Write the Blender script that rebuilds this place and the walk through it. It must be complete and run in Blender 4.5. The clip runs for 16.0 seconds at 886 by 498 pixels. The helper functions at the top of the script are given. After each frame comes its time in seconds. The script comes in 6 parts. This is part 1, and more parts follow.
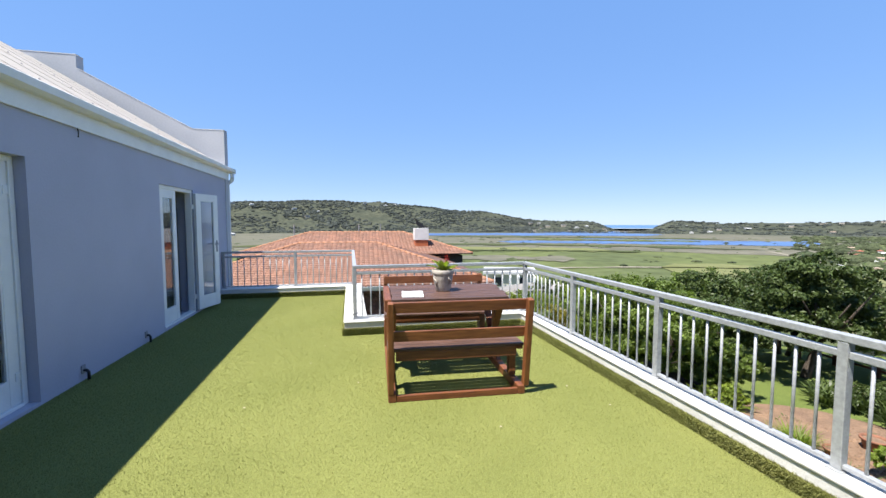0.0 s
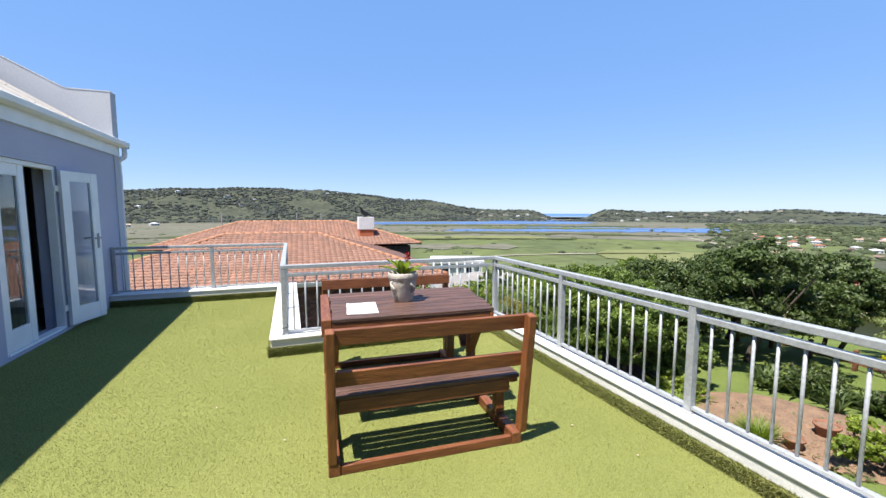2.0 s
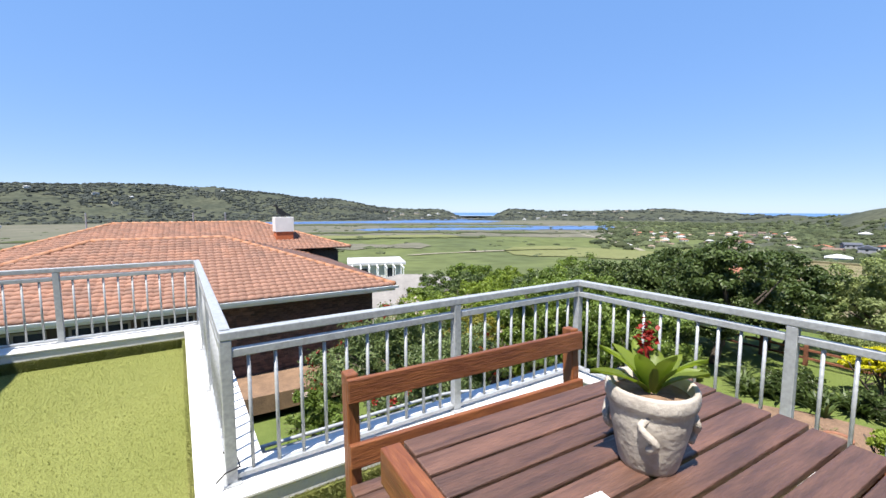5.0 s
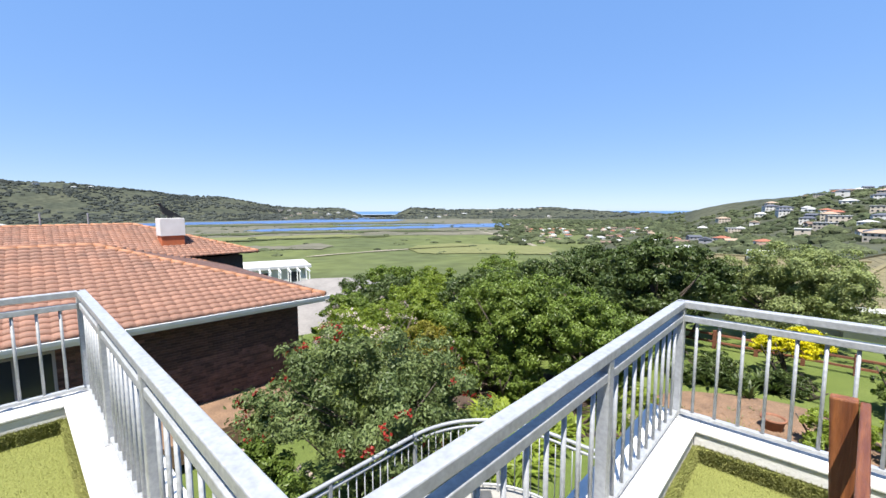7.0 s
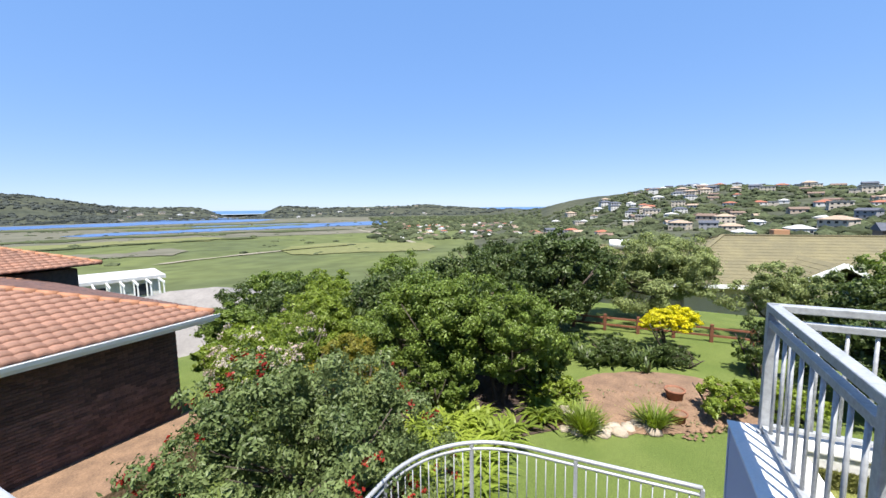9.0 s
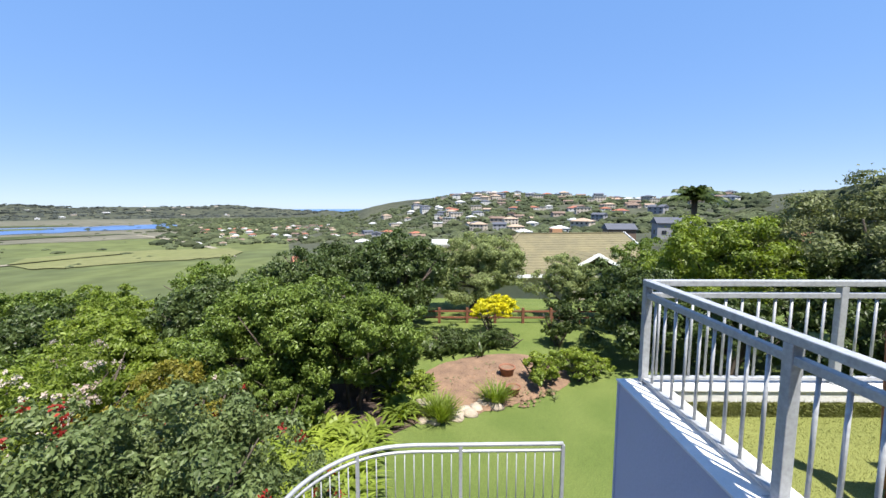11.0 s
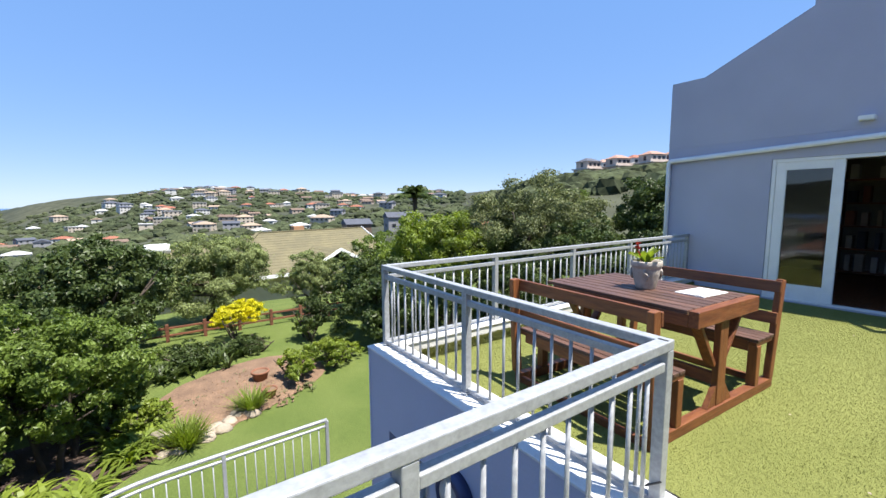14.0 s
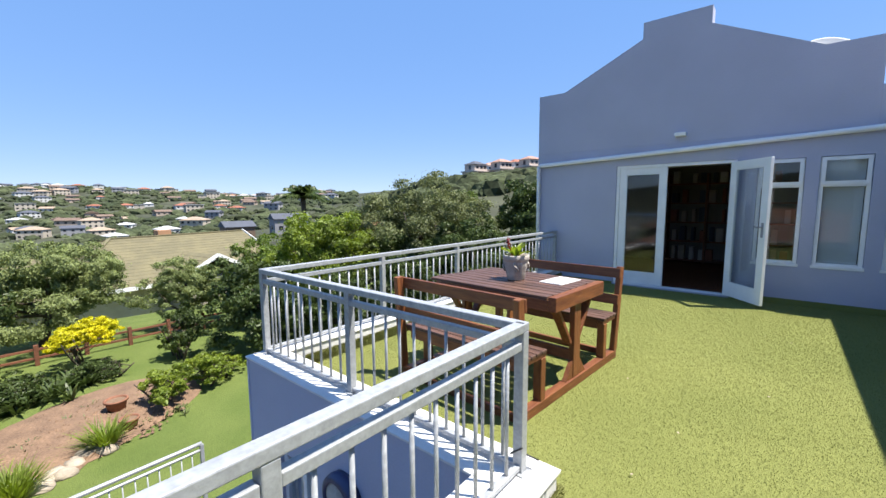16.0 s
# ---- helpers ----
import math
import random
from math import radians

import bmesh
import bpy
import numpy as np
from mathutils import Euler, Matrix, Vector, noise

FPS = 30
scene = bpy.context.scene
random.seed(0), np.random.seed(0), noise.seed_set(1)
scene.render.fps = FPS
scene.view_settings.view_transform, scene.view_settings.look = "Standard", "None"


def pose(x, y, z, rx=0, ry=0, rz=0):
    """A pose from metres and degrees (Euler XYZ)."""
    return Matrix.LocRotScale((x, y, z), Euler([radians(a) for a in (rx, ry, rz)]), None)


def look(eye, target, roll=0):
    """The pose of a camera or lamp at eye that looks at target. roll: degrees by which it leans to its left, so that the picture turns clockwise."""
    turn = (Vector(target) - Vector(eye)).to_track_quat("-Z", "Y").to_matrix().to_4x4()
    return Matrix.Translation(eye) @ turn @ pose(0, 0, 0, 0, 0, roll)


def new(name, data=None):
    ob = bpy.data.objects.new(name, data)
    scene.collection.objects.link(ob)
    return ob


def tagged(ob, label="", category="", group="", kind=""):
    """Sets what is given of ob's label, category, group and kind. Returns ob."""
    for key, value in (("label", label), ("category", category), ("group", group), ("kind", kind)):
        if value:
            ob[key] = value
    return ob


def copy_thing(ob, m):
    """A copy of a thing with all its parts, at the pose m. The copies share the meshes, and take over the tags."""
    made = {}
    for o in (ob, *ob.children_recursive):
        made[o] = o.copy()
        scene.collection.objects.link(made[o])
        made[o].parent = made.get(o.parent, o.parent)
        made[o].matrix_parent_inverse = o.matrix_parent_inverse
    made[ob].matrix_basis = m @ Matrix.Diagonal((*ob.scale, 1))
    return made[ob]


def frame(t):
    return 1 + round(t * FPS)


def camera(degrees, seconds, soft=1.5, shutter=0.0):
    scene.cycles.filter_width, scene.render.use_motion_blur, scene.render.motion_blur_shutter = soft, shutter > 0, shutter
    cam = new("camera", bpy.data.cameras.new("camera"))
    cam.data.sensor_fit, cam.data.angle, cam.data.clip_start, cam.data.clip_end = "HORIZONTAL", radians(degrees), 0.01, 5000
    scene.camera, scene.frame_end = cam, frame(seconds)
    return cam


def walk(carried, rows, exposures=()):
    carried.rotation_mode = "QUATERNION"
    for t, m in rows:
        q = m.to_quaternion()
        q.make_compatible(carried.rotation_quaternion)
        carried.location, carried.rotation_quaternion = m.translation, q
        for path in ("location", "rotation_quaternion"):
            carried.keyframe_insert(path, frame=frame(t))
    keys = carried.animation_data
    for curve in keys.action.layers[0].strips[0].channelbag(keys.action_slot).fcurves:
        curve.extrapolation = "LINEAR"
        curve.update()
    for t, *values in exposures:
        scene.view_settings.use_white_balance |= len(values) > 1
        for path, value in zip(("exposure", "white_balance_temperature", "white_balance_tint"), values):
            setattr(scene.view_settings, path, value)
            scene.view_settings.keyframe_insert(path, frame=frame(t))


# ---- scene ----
cam = camera(95.13, 16.0)
PATH = [
    (0, (-2.535, -5.599, 1.508), (-2.091, -3.653, 1.377), 0.02),
    (0.5, (-2.441, -5.372, 1.478), (-1.956, -3.438, 1.321), -0.16),
    (1, (-2.364, -5.160, 1.491), (-1.814, -3.244, 1.326), -0.16),
    (1.5, (-2.388, -4.860, 1.472), (-1.767, -2.967, 1.290), -0.05),
    (2, (-2.403, -4.512, 1.487), (-1.701, -2.649, 1.301), 0.01),
    (2.5, (-2.376, -4.122, 1.488), (-1.618, -2.281, 1.297), -0.09),
    (3, (-2.450, -3.644, 1.470), (-1.649, -1.821, 1.282), -0.00),
    (3.5, (-2.499, -3.288, 1.471), (-1.627, -1.499, 1.277), 0.13),
    (4, (-2.547, -2.865, 1.458), (-1.611, -1.108, 1.268), 0.30),
    (6.5, (-2.772, -0.981, 1.513), (-1.408, 0.468, 1.311), -0.46),
    (7, (-2.801, -0.603, 1.491), (-1.348, 0.757, 1.294), -0.18),
    (7.5, (-2.785, -0.272, 1.454), (-1.251, 0.998, 1.266), 0.07),
    (8, (-2.767, 0.084, 1.471), (-1.152, 1.248, 1.284), 0.03),
    (8.2, (-2.806, 0.221, 1.489), (-1.153, 1.330, 1.295), -0.20),
    (10.3, (-2.674, 1.218, 1.457), (-0.725, 1.618, 1.251), -0.49),
    (10.5, (-2.696, 1.286, 1.433), (-0.731, 1.596, 1.230), -0.39),
    (11, (-2.790, 1.409, 1.428), (-0.800, 1.423, 1.221), 0.06),
    (11.5, (-2.883, 1.464, 1.433), (-0.906, 1.252, 1.220), -0.01),
    (12, (-2.961, 1.528, 1.447), (-1.026, 1.073, 1.227), -0.19),
    (12.5, (-3.047, 1.593, 1.448), (-1.186, 0.895, 1.229), -0.11),
    (13, (-3.100, 1.662, 1.469), (-1.323, 0.771, 1.249), -0.43),
    (13.5, (-3.215, 1.656, 1.478), (-1.508, 0.637, 1.254), -0.33),
    (14, (-3.275, 1.657, 1.482), (-1.650, 0.514, 1.255), -0.32),
    (14.5, (-3.313, 1.659, 1.480), (-1.767, 0.411, 1.253), -0.36),
    (15, (-3.352, 1.647, 1.485), (-1.899, 0.292, 1.256), -0.36),
    (15.5, (-3.375, 1.640, 1.487), (-2.009, 0.197, 1.257), -0.38),
    (16, (-3.385, 1.630, 1.476), (-2.107, 0.108, 1.249), -0.35),
]
walk(cam, [(t, look(eye, target, roll)) for t, eye, target, roll in PATH])

# ---- light ----
SUN_TO = Vector((-0.38, -0.20, 1.0)).normalized()
world = bpy.data.worlds.new("world")
scene.world = world
world.use_nodes = True
_nt = world.node_tree
_sky = _nt.nodes.new("ShaderNodeTexSky")
_sky.sky_type = "NISHITA"
_sky.sun_disc = False
_sky.sun_elevation = math.asin(SUN_TO.z)
_sky.sun_rotation = math.atan2(SUN_TO.x, SUN_TO.y)
_sky.altitude = 0
_sky.air_density = 0.8
_sky.dust_density = 0.0
_sky.ozone_density = 8.0
_bg = _nt.nodes["Background"]
_bg.inputs["Strength"].default_value = 0.272
_gm = _nt.nodes.new("ShaderNodeGamma")
_gm.inputs["Gamma"].default_value = 0.32
_hs = _nt.nodes.new("ShaderNodeHueSaturation")
_hs.inputs["Saturation"].default_value = 2.1
_hs.inputs["Hue"].default_value = 0.516
_nt.links.new(_sky.outputs["Color"], _gm.inputs["Color"])
_nt.links.new(_gm.outputs["Color"], _hs.inputs["Color"])
_g2 = _nt.nodes.new("ShaderNodeGamma")
_g2.inputs["Gamma"].default_value = 0.7
_tint = _nt.nodes.new("ShaderNodeVectorMath")
_tint.operation = "MULTIPLY"
_tint.inputs[1].default_value = (0.80, 0.925, 1.13)
_nt.links.new(_hs.outputs["Color"], _g2.inputs["Color"])
_nt.links.new(_g2.outputs["Color"], _tint.inputs[0])
_nt.links.new(_tint.outputs["Vector"], _bg.inputs["Color"])
sun = new("sun", bpy.data.lights.new("sun", "SUN"))
sun.data.energy = 5.0
sun.data.angle = radians(0.55)
sun.data.color = (1.0, 0.95, 0.87)
sun.matrix_world = look((0, 0, 40), tuple(Vector((0, 0, 40)) - SUN_TO))
scene.view_settings.exposure = 1.22


# ---- materials ----
def mat(name, color, rough=0.6, metal=0.0, var=0.25, scale=6.0, bump=0.0, bump_scale=60.0, color2=None,
        island=0.0, objrand=0.0, spec=0.5, fine=0.0, fine_scale=80.0, stretch=None, detail=6.0, sheen=0.0, rough_var=0.0):
    """A principled material with variation at two scales, relief, and random tone per object or island."""
    m = bpy.data.materials.new(name)
    m.use_nodes = True
    nt = m.node_tree
    b = nt.nodes["Principled BSDF"]
    tc = nt.nodes.new("ShaderNodeTexCoord")
    vec = tc.outputs["Object"]
    if stretch:
        mp = nt.nodes.new("ShaderNodeMapping")
        mp.inputs["Scale"].default_value = stretch
        nt.links.new(vec, mp.inputs["Vector"])
        vec = mp.outputs["Vector"]

    def noise_tex(sc, det=detail):
        n = nt.nodes.new("ShaderNodeTexNoise")
        n.inputs["Scale"].default_value = sc
        n.inputs["Detail"].default_value = det
        nt.links.new(vec, n.inputs["Vector"])
        return n.outputs["Fac"]

    c2 = color2 or tuple(c * (1 - var) for c in color)
    ramp = nt.nodes.new("ShaderNodeValToRGB")
    ramp.color_ramp.elements[0].position, ramp.color_ramp.elements[1].position = 0.34, 0.66
    ramp.color_ramp.elements[0].color = (*c2, 1)
    ramp.color_ramp.elements[1].color = (*color, 1)
    big = noise_tex(scale)
    nt.links.new(big, ramp.inputs["Fac"])
    col = ramp.outputs["Color"]
    if fine:
        h = nt.nodes.new("ShaderNodeHueSaturation")
        mr = nt.nodes.new("ShaderNodeMapRange")
        mr.inputs["From Min"].default_value, mr.inputs["From Max"].default_value = 0.3, 0.7
        mr.inputs["To Min"].default_value, mr.inputs["To Max"].default_value = 1 - fine, 1 + fine
        nt.links.new(noise_tex(fine_scale, 3), mr.inputs["Value"])
        nt.links.new(mr.outputs["Result"], h.inputs["Value"])
        nt.links.new(col, h.inputs["Color"])
        col = h.outputs["Color"]
    for amount, node, out in ((island, "ShaderNodeNewGeometry", "Random Per Island"), (objrand, "ShaderNodeObjectInfo", "Random")):
        if amount:
            h = nt.nodes.new("ShaderNodeHueSaturation")
            r = nt.nodes.new(node)
            mr = nt.nodes.new("ShaderNodeMapRange")
            mr.inputs["To Min"].default_value, mr.inputs["To Max"].default_value = 1 - amount, 1 + amount
            nt.links.new(r.outputs[out], mr.inputs["Value"])
            nt.links.new(mr.outputs["Result"], h.inputs["Value"])
            nt.links.new(col, h.inputs["Color"])
            col = h.outputs["Color"]
    nt.links.new(col, b.inputs["Base Color"])
    b.inputs["Roughness"].default_value = rough
    if rough_var:
        mr = nt.nodes.new("ShaderNodeMapRange")
        mr.inputs["From Min"].default_value, mr.inputs["From Max"].default_value = 0.3, 0.7
        mr.inputs["To Min"].default_value, mr.inputs["To Max"].default_value = max(0.02, rough - rough_var), min(1, rough + rough_var)
        nt.links.new(noise_tex(scale * 3), mr.inputs["Value"])
        nt.links.new(mr.outputs["Result"], b.inputs["Roughness"])
    b.inputs["Metallic"].default_value = metal
    b.inputs["Specular IOR Level"].default_value = spec
    if bump:
        bp = nt.nodes.new("ShaderNodeBump")
        bp.inputs["Strength"].default_value = bump
        bp.inputs["Distance"].default_value = 0.02
        nt.links.new(noise_tex(bump_scale, 5), bp.inputs["Height"])
        nt.links.new(bp.outputs["Normal"], b.inputs["Normal"])
    return m


def leaf_mat(name, color, color2, trans=0.35, rough=0.45, island=0.28, spec=0.25):
    """Leaf with a random tone per leaf and light shining through."""
    m = mat(name, color, rough, var=0.4, scale=1.3, color2=color2, island=island, spec=spec)
    nt = m.node_tree
    b = nt.nodes["Principled BSDF"]
    tr = nt.nodes.new("ShaderNodeBsdfTranslucent")
    mx = nt.nodes.new("ShaderNodeMixShader")
    mx.inputs["Fac"].default_value = trans
    src = b.inputs["Base Color"].links[0].from_socket
    br = nt.nodes.new("ShaderNodeHueSaturation")
    br.inputs["Value"].default_value = 1.5
    br.inputs["Saturation"].default_value = 1.15
    nt.links.new(src, br.inputs["Color"])
    nt.links.new(br.outputs["Color"], tr.inputs["Color"])
    nt.links.new(b.outputs["BSDF"], mx.inputs[1])
    nt.links.new(tr.outputs["BSDF"], mx.inputs[2])
    nt.links.new(mx.outputs["Shader"], nt.nodes["Material Output"].inputs["Surface"])
    return m


def glass_mat(name, tint=(0.85, 0.9, 0.9)):
    m = bpy.data.materials.new(name)
    m.use_nodes = True
    b = m.node_tree.nodes["Principled BSDF"]
    b.inputs["Base Color"].default_value = (*tint, 1)
    b.inputs["Roughness"].default_value = 0.02
    b.inputs["IOR"].default_value = 1.5
    b.inputs["Transmission Weight"].default_value = 1.0
    return m


M = {}
M["wall"] = mat("grey_blue_wall_paint", (0.395, 0.405, 0.50), 0.75, var=0.08, scale=1.2, bump=0.12, bump_scale=45, fine=0.03, fine_scale=120)
M["white"] = mat("white_paint", (0.78, 0.78, 0.77), 0.45, var=0.07, scale=5, bump=0.05, bump_scale=60, fine=0.02)
M["kerb"] = mat("white_kerb_paint", (0.651, 0.642, 0.625), 0.65, var=0.12, scale=3, bump=0.2, bump_scale=50, fine=0.05, fine_scale=90)
M["galv"] = mat("galvanised_steel", (0.37, 0.385, 0.40), 0.45, metal=0.25, var=0.16, scale=22, fine=0.12, fine_scale=60, rough_var=0.12, bump=0.06, bump_scale=90)
M["turf"] = mat("artificial_turf", (0.188, 0.202, 0.06), 0.85, var=0.18, scale=1.0, fine=0.28, fine_scale=140, bump=0.6, bump_scale=150, color2=(0.16, 0.176, 0.05), spec=0.15)
M["blade"] = mat("turf_blade", (0.236, 0.24, 0.08), 0.7, var=0.3, scale=0.9, island=0.25, color2=(0.195, 0.212, 0.062), spec=0.2)
M["wood"] = mat("stained_timber", (0.204, 0.071, 0.024), 0.5, var=0.4, scale=5, stretch=(1, 9, 9), objrand=0.12, bump=0.25, bump_scale=18, color2=(0.116, 0.035, 0.014), fine=0.12, fine_scale=30, rough_var=0.12)
M["wood_y"] = mat("stained_timber_y", (0.204, 0.071, 0.024), 0.5, var=0.4, scale=5, stretch=(9, 1, 9), objrand=0.12, bump=0.25, bump_scale=18, color2=(0.116, 0.035, 0.014), fine=0.12, fine_scale=30, rough_var=0.12)
M["wood_z"] = mat("stained_timber_z", (0.218, 0.078, 0.024), 0.5, var=0.4, scale=5, stretch=(9, 9, 1), objrand=0.12, bump=0.25, bump_scale=18, color2=(0.129, 0.041, 0.014), fine=0.12, fine_scale=30, rough_var=0.12)
M["wood_top"] = mat("weathered_slat", (0.112, 0.056, 0.038), 0.55, var=0.4, scale=4, stretch=(1, 8, 8), objrand=0.18, bump=0.3, bump_scale=16, color2=(0.058, 0.03, 0.022), fine=0.15, fine_scale=30, rough_var=0.12)
M["glass"] = glass_mat("window_glass")
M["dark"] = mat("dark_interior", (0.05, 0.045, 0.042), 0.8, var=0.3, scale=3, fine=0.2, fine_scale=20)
# Darkened so the rooms look dim: the low light is put into this colour.
M["inwall"] = mat("dimmed_room_wall", (0.19, 0.17, 0.148), 0.8, var=0.1, scale=2, fine=0.04)
M["blind"] = mat("roller_blind", (0.62, 0.62, 0.60), 0.7, var=0.06, scale=4, fine=0.03, stretch=(1, 1, 12))
M["navy"] = mat("navy_enamel", (0.03, 0.042, 0.11), 0.35, var=0.1, scale=3)
# Paler version of the wall plaster: sunlight on the parapet is put into the colour.
M["parapet"] = mat("sunlit_wall_plaster", (0.468, 0.477, 0.504), 0.85, var=0.08, scale=1.1, fine=0.05, fine_scale=30, bump=0.08, bump_scale=60)
M["metal_roof"] = mat("cream_roof_sheet", (0.406, 0.363, 0.308), 0.55, var=0.14, scale=2.2, fine=0.08, fine_scale=40, bump=0.05, bump_scale=30)
M["tile"] = mat("clay_roof_tile", (0.262, 0.13, 0.084), 0.75, var=0.32, scale=1.6, objrand=0.14, island=0.16, bump=0.35, bump_scale=40, color2=(0.195, 0.105, 0.075), fine=0.14, fine_scale=22)
M["tile_ridge"] = mat("ridge_tile", (0.36, 0.165, 0.085), 0.7, var=0.25, scale=2.5, objrand=0.1, bump=0.25, bump_scale=30, fine=0.1)
M["brick"] = mat("dark_facebrick", (0.105, 0.058, 0.045), 0.85, var=0.45, scale=5, objrand=0.4, island=0.4, bump=0.5, bump_scale=40, color2=(0.055, 0.034, 0.03), fine=0.2, fine_scale=40)
M["mortar"] = mat("dark_mortar", (0.082, 0.068, 0.061), 0.9, var=0.3, scale=8, bump=0.3, bump_scale=60)
M["plaster_w"] = mat("white_plaster", (0.608, 0.6, 0.584), 0.75, var=0.1, scale=2, bump=0.1, bump_scale=40, fine=0.04)
M["orange"] = mat("orange_plaster", (0.422, 0.116, 0.041), 0.7, var=0.2, scale=5, bump=0.15)
M["black"] = mat("black_metal", (0.02, 0.02, 0.022), 0.45, var=0.2, scale=8, metal=0.3)
M["slate"] = mat("slate_floor_tile", (0.068, 0.071, 0.075), 0.5, var=0.3, scale=9, objrand=0.25, island=0.25, bump=0.2, bump_scale=30, fine=0.12)
M["grout"] = mat("pale_grout", (0.286, 0.279, 0.258), 0.9, var=0.2, scale=10)
M["soil"] = mat("red_soil", (0.2, 0.124, 0.076), 0.95, var=0.3, scale=2.5, bump=0.9, bump_scale=20, color2=(0.135, 0.084, 0.053), fine=0.25, fine_scale=25)
# Greyed towards blue: distance haze is put into the woods' colour.
M["woods"] = mat("hazed_woods", (0.046, 0.052, 0.045), 0.9, var=0.35, scale=0.01, island=0.35, color2=(0.028, 0.033, 0.03), bump=1.0, bump_scale=0.6, fine=0.3, fine_scale=0.5, spec=0.1)
# Dark brown mulch; the shade under the trees is put into its colour too.
M["mulch"] = mat("shaded_mulch", (0.075, 0.048, 0.034), 0.95, var=0.4, scale=3, bump=1.0, bump_scale=25, color2=(0.041, 0.027, 0.022), fine=0.3, fine_scale=30)
M["stone"] = mat("pale_stone", (0.36, 0.3, 0.232), 0.9, var=0.3, scale=5, bump=0.6, bump_scale=20, objrand=0.2, fine=0.1)
M["terracotta"] = mat("terracotta", (0.24, 0.105, 0.06), 0.8, var=0.3, scale=12, bump=0.2, fine=0.1)
M["lawn"] = mat("lawn_grass", (0.118, 0.15, 0.04), 0.9, var=0.3, scale=0.9, bump=1.0, bump_scale=70, color2=(0.09, 0.124, 0.03), fine=0.35, fine_scale=60, spec=0.15)
M["lawn_blade"] = mat("lawn_blade", (0.109, 0.15, 0.034), 0.8, var=0.35, scale=0.7, island=0.35, color2=(0.068, 0.112, 0.02), spec=0.2)
M["bark"] = mat("bark", (0.088, 0.068, 0.051), 0.9, var=0.4, scale=6, bump=0.8, bump_scale=20, stretch=(4, 4, 1), fine=0.2)
M["fence"] = mat("red_brown_fence", (0.19, 0.068, 0.034), 0.75, var=0.35, scale=6, stretch=(8, 1, 8), objrand=0.2, bump=0.3, fine=0.15)
M["paper"] = mat("paper", (0.704, 0.704, 0.695), 0.6, var=0.03, scale=4)
M["ink"] = mat("ink_print", (0.15, 0.15, 0.163), 0.6, var=0.4, scale=30)
M["pot"] = mat("pale_stone_pot", (0.4, 0.36, 0.312), 0.8, var=0.3, scale=9, bump=0.4, bump_scale=30, color2=(0.304, 0.264, 0.224), fine=0.1, fine_scale=40)
M["l_glossy"] = leaf_mat("glossy_leaf", (0.15, 0.205, 0.042), (0.085, 0.125, 0.026), 0.32, 0.38)
M["l_dark"] = leaf_mat("dark_leaf", (0.078, 0.108, 0.032), (0.045, 0.068, 0.02), 0.25, 0.42)
M["l_light"] = leaf_mat("light_leaf", (0.205, 0.26, 0.045), (0.12, 0.165, 0.03), 0.4, 0.45)
M["l_olive"] = leaf_mat("olive_leaf", (0.235, 0.275, 0.105), (0.145, 0.175, 0.066), 0.3, 0.55)
M["l_shrub"] = leaf_mat("grey_green_leaf", (0.165, 0.185, 0.075), (0.092, 0.11, 0.045), 0.28, 0.5)
M["l_bloom"] = leaf_mat("flowering_shrub_leaf", (0.15, 0.19, 0.07), (0.085, 0.118, 0.042), 0.3, 0.45)
M["r_pink"] = mat("pink_clay_tile", (0.34, 0.204, 0.156), 0.8, var=0.25, scale=1.0, color2=(0.286, 0.163, 0.122), bump=0.3, bump_scale=6)
M["h_pink"] = mat("pink_cream_plaster", (0.49, 0.403, 0.353), 0.85, var=0.15, scale=0.5, color2=(0.432, 0.353, 0.302), fine=0.1, fine_scale=6)
M["l_yellow"] = leaf_mat("yellow_leaf", (0.62, 0.55, 0.015), (0.46, 0.44, 0.018), 0.35, 0.5, island=0.2)
M["l_amber"] = leaf_mat("amber_leaf", (0.25, 0.21, 0.035), (0.15, 0.155, 0.028), 0.35, 0.5)
M["l_strap"] = leaf_mat("strap_leaf", (0.255, 0.31, 0.05), (0.14, 0.19, 0.034), 0.4, 0.4)
M["f_red"] = leaf_mat("red_flower", (0.272, 0.027, 0.017), (0.17, 0.014, 0.01), 0.3, 0.5, island=0.25)
M["f_white"] = leaf_mat("white_blossom", (0.51, 0.449, 0.394), (0.442, 0.34, 0.286), 0.35, 0.5, island=0.15)
# Green also toned to grey for the haze over the far hills.
M["hill"] = mat("hill_scrub_ground", (0.066, 0.07, 0.046), 0.95, var=0.4, scale=0.012, bump=1.0, bump_scale=0.4, color2=(0.042, 0.048, 0.034), fine=0.35, fine_scale=0.09, spec=0.1)
M["scrub"] = mat("far_scrub", (0.058, 0.068, 0.034), 0.9, var=0.35, scale=0.03, island=0.4, color2=(0.034, 0.044, 0.023), bump=1.0, bump_scale=1.2, fine=0.4, fine_scale=1.0, spec=0.1)
M["marsh"] = mat("marsh_grass", (0.095, 0.112, 0.042), 0.95, var=0.3, scale=0.012, color2=(0.07, 0.085, 0.038), fine=0.22, fine_scale=0.08, spec=0.1)
M["field"] = mat("dry_field", (0.135, 0.14, 0.062), 0.95, var=0.25, scale=0.02, color2=(0.125, 0.135, 0.055), fine=0.12, fine_scale=0.2, spec=0.1)
M["mud"] = mat("mud_flat", (0.118, 0.112, 0.084), 0.9, var=0.3, scale=0.01, color2=(0.095, 0.096, 0.068), fine=0.2, fine_scale=0.06, spec=0.1)
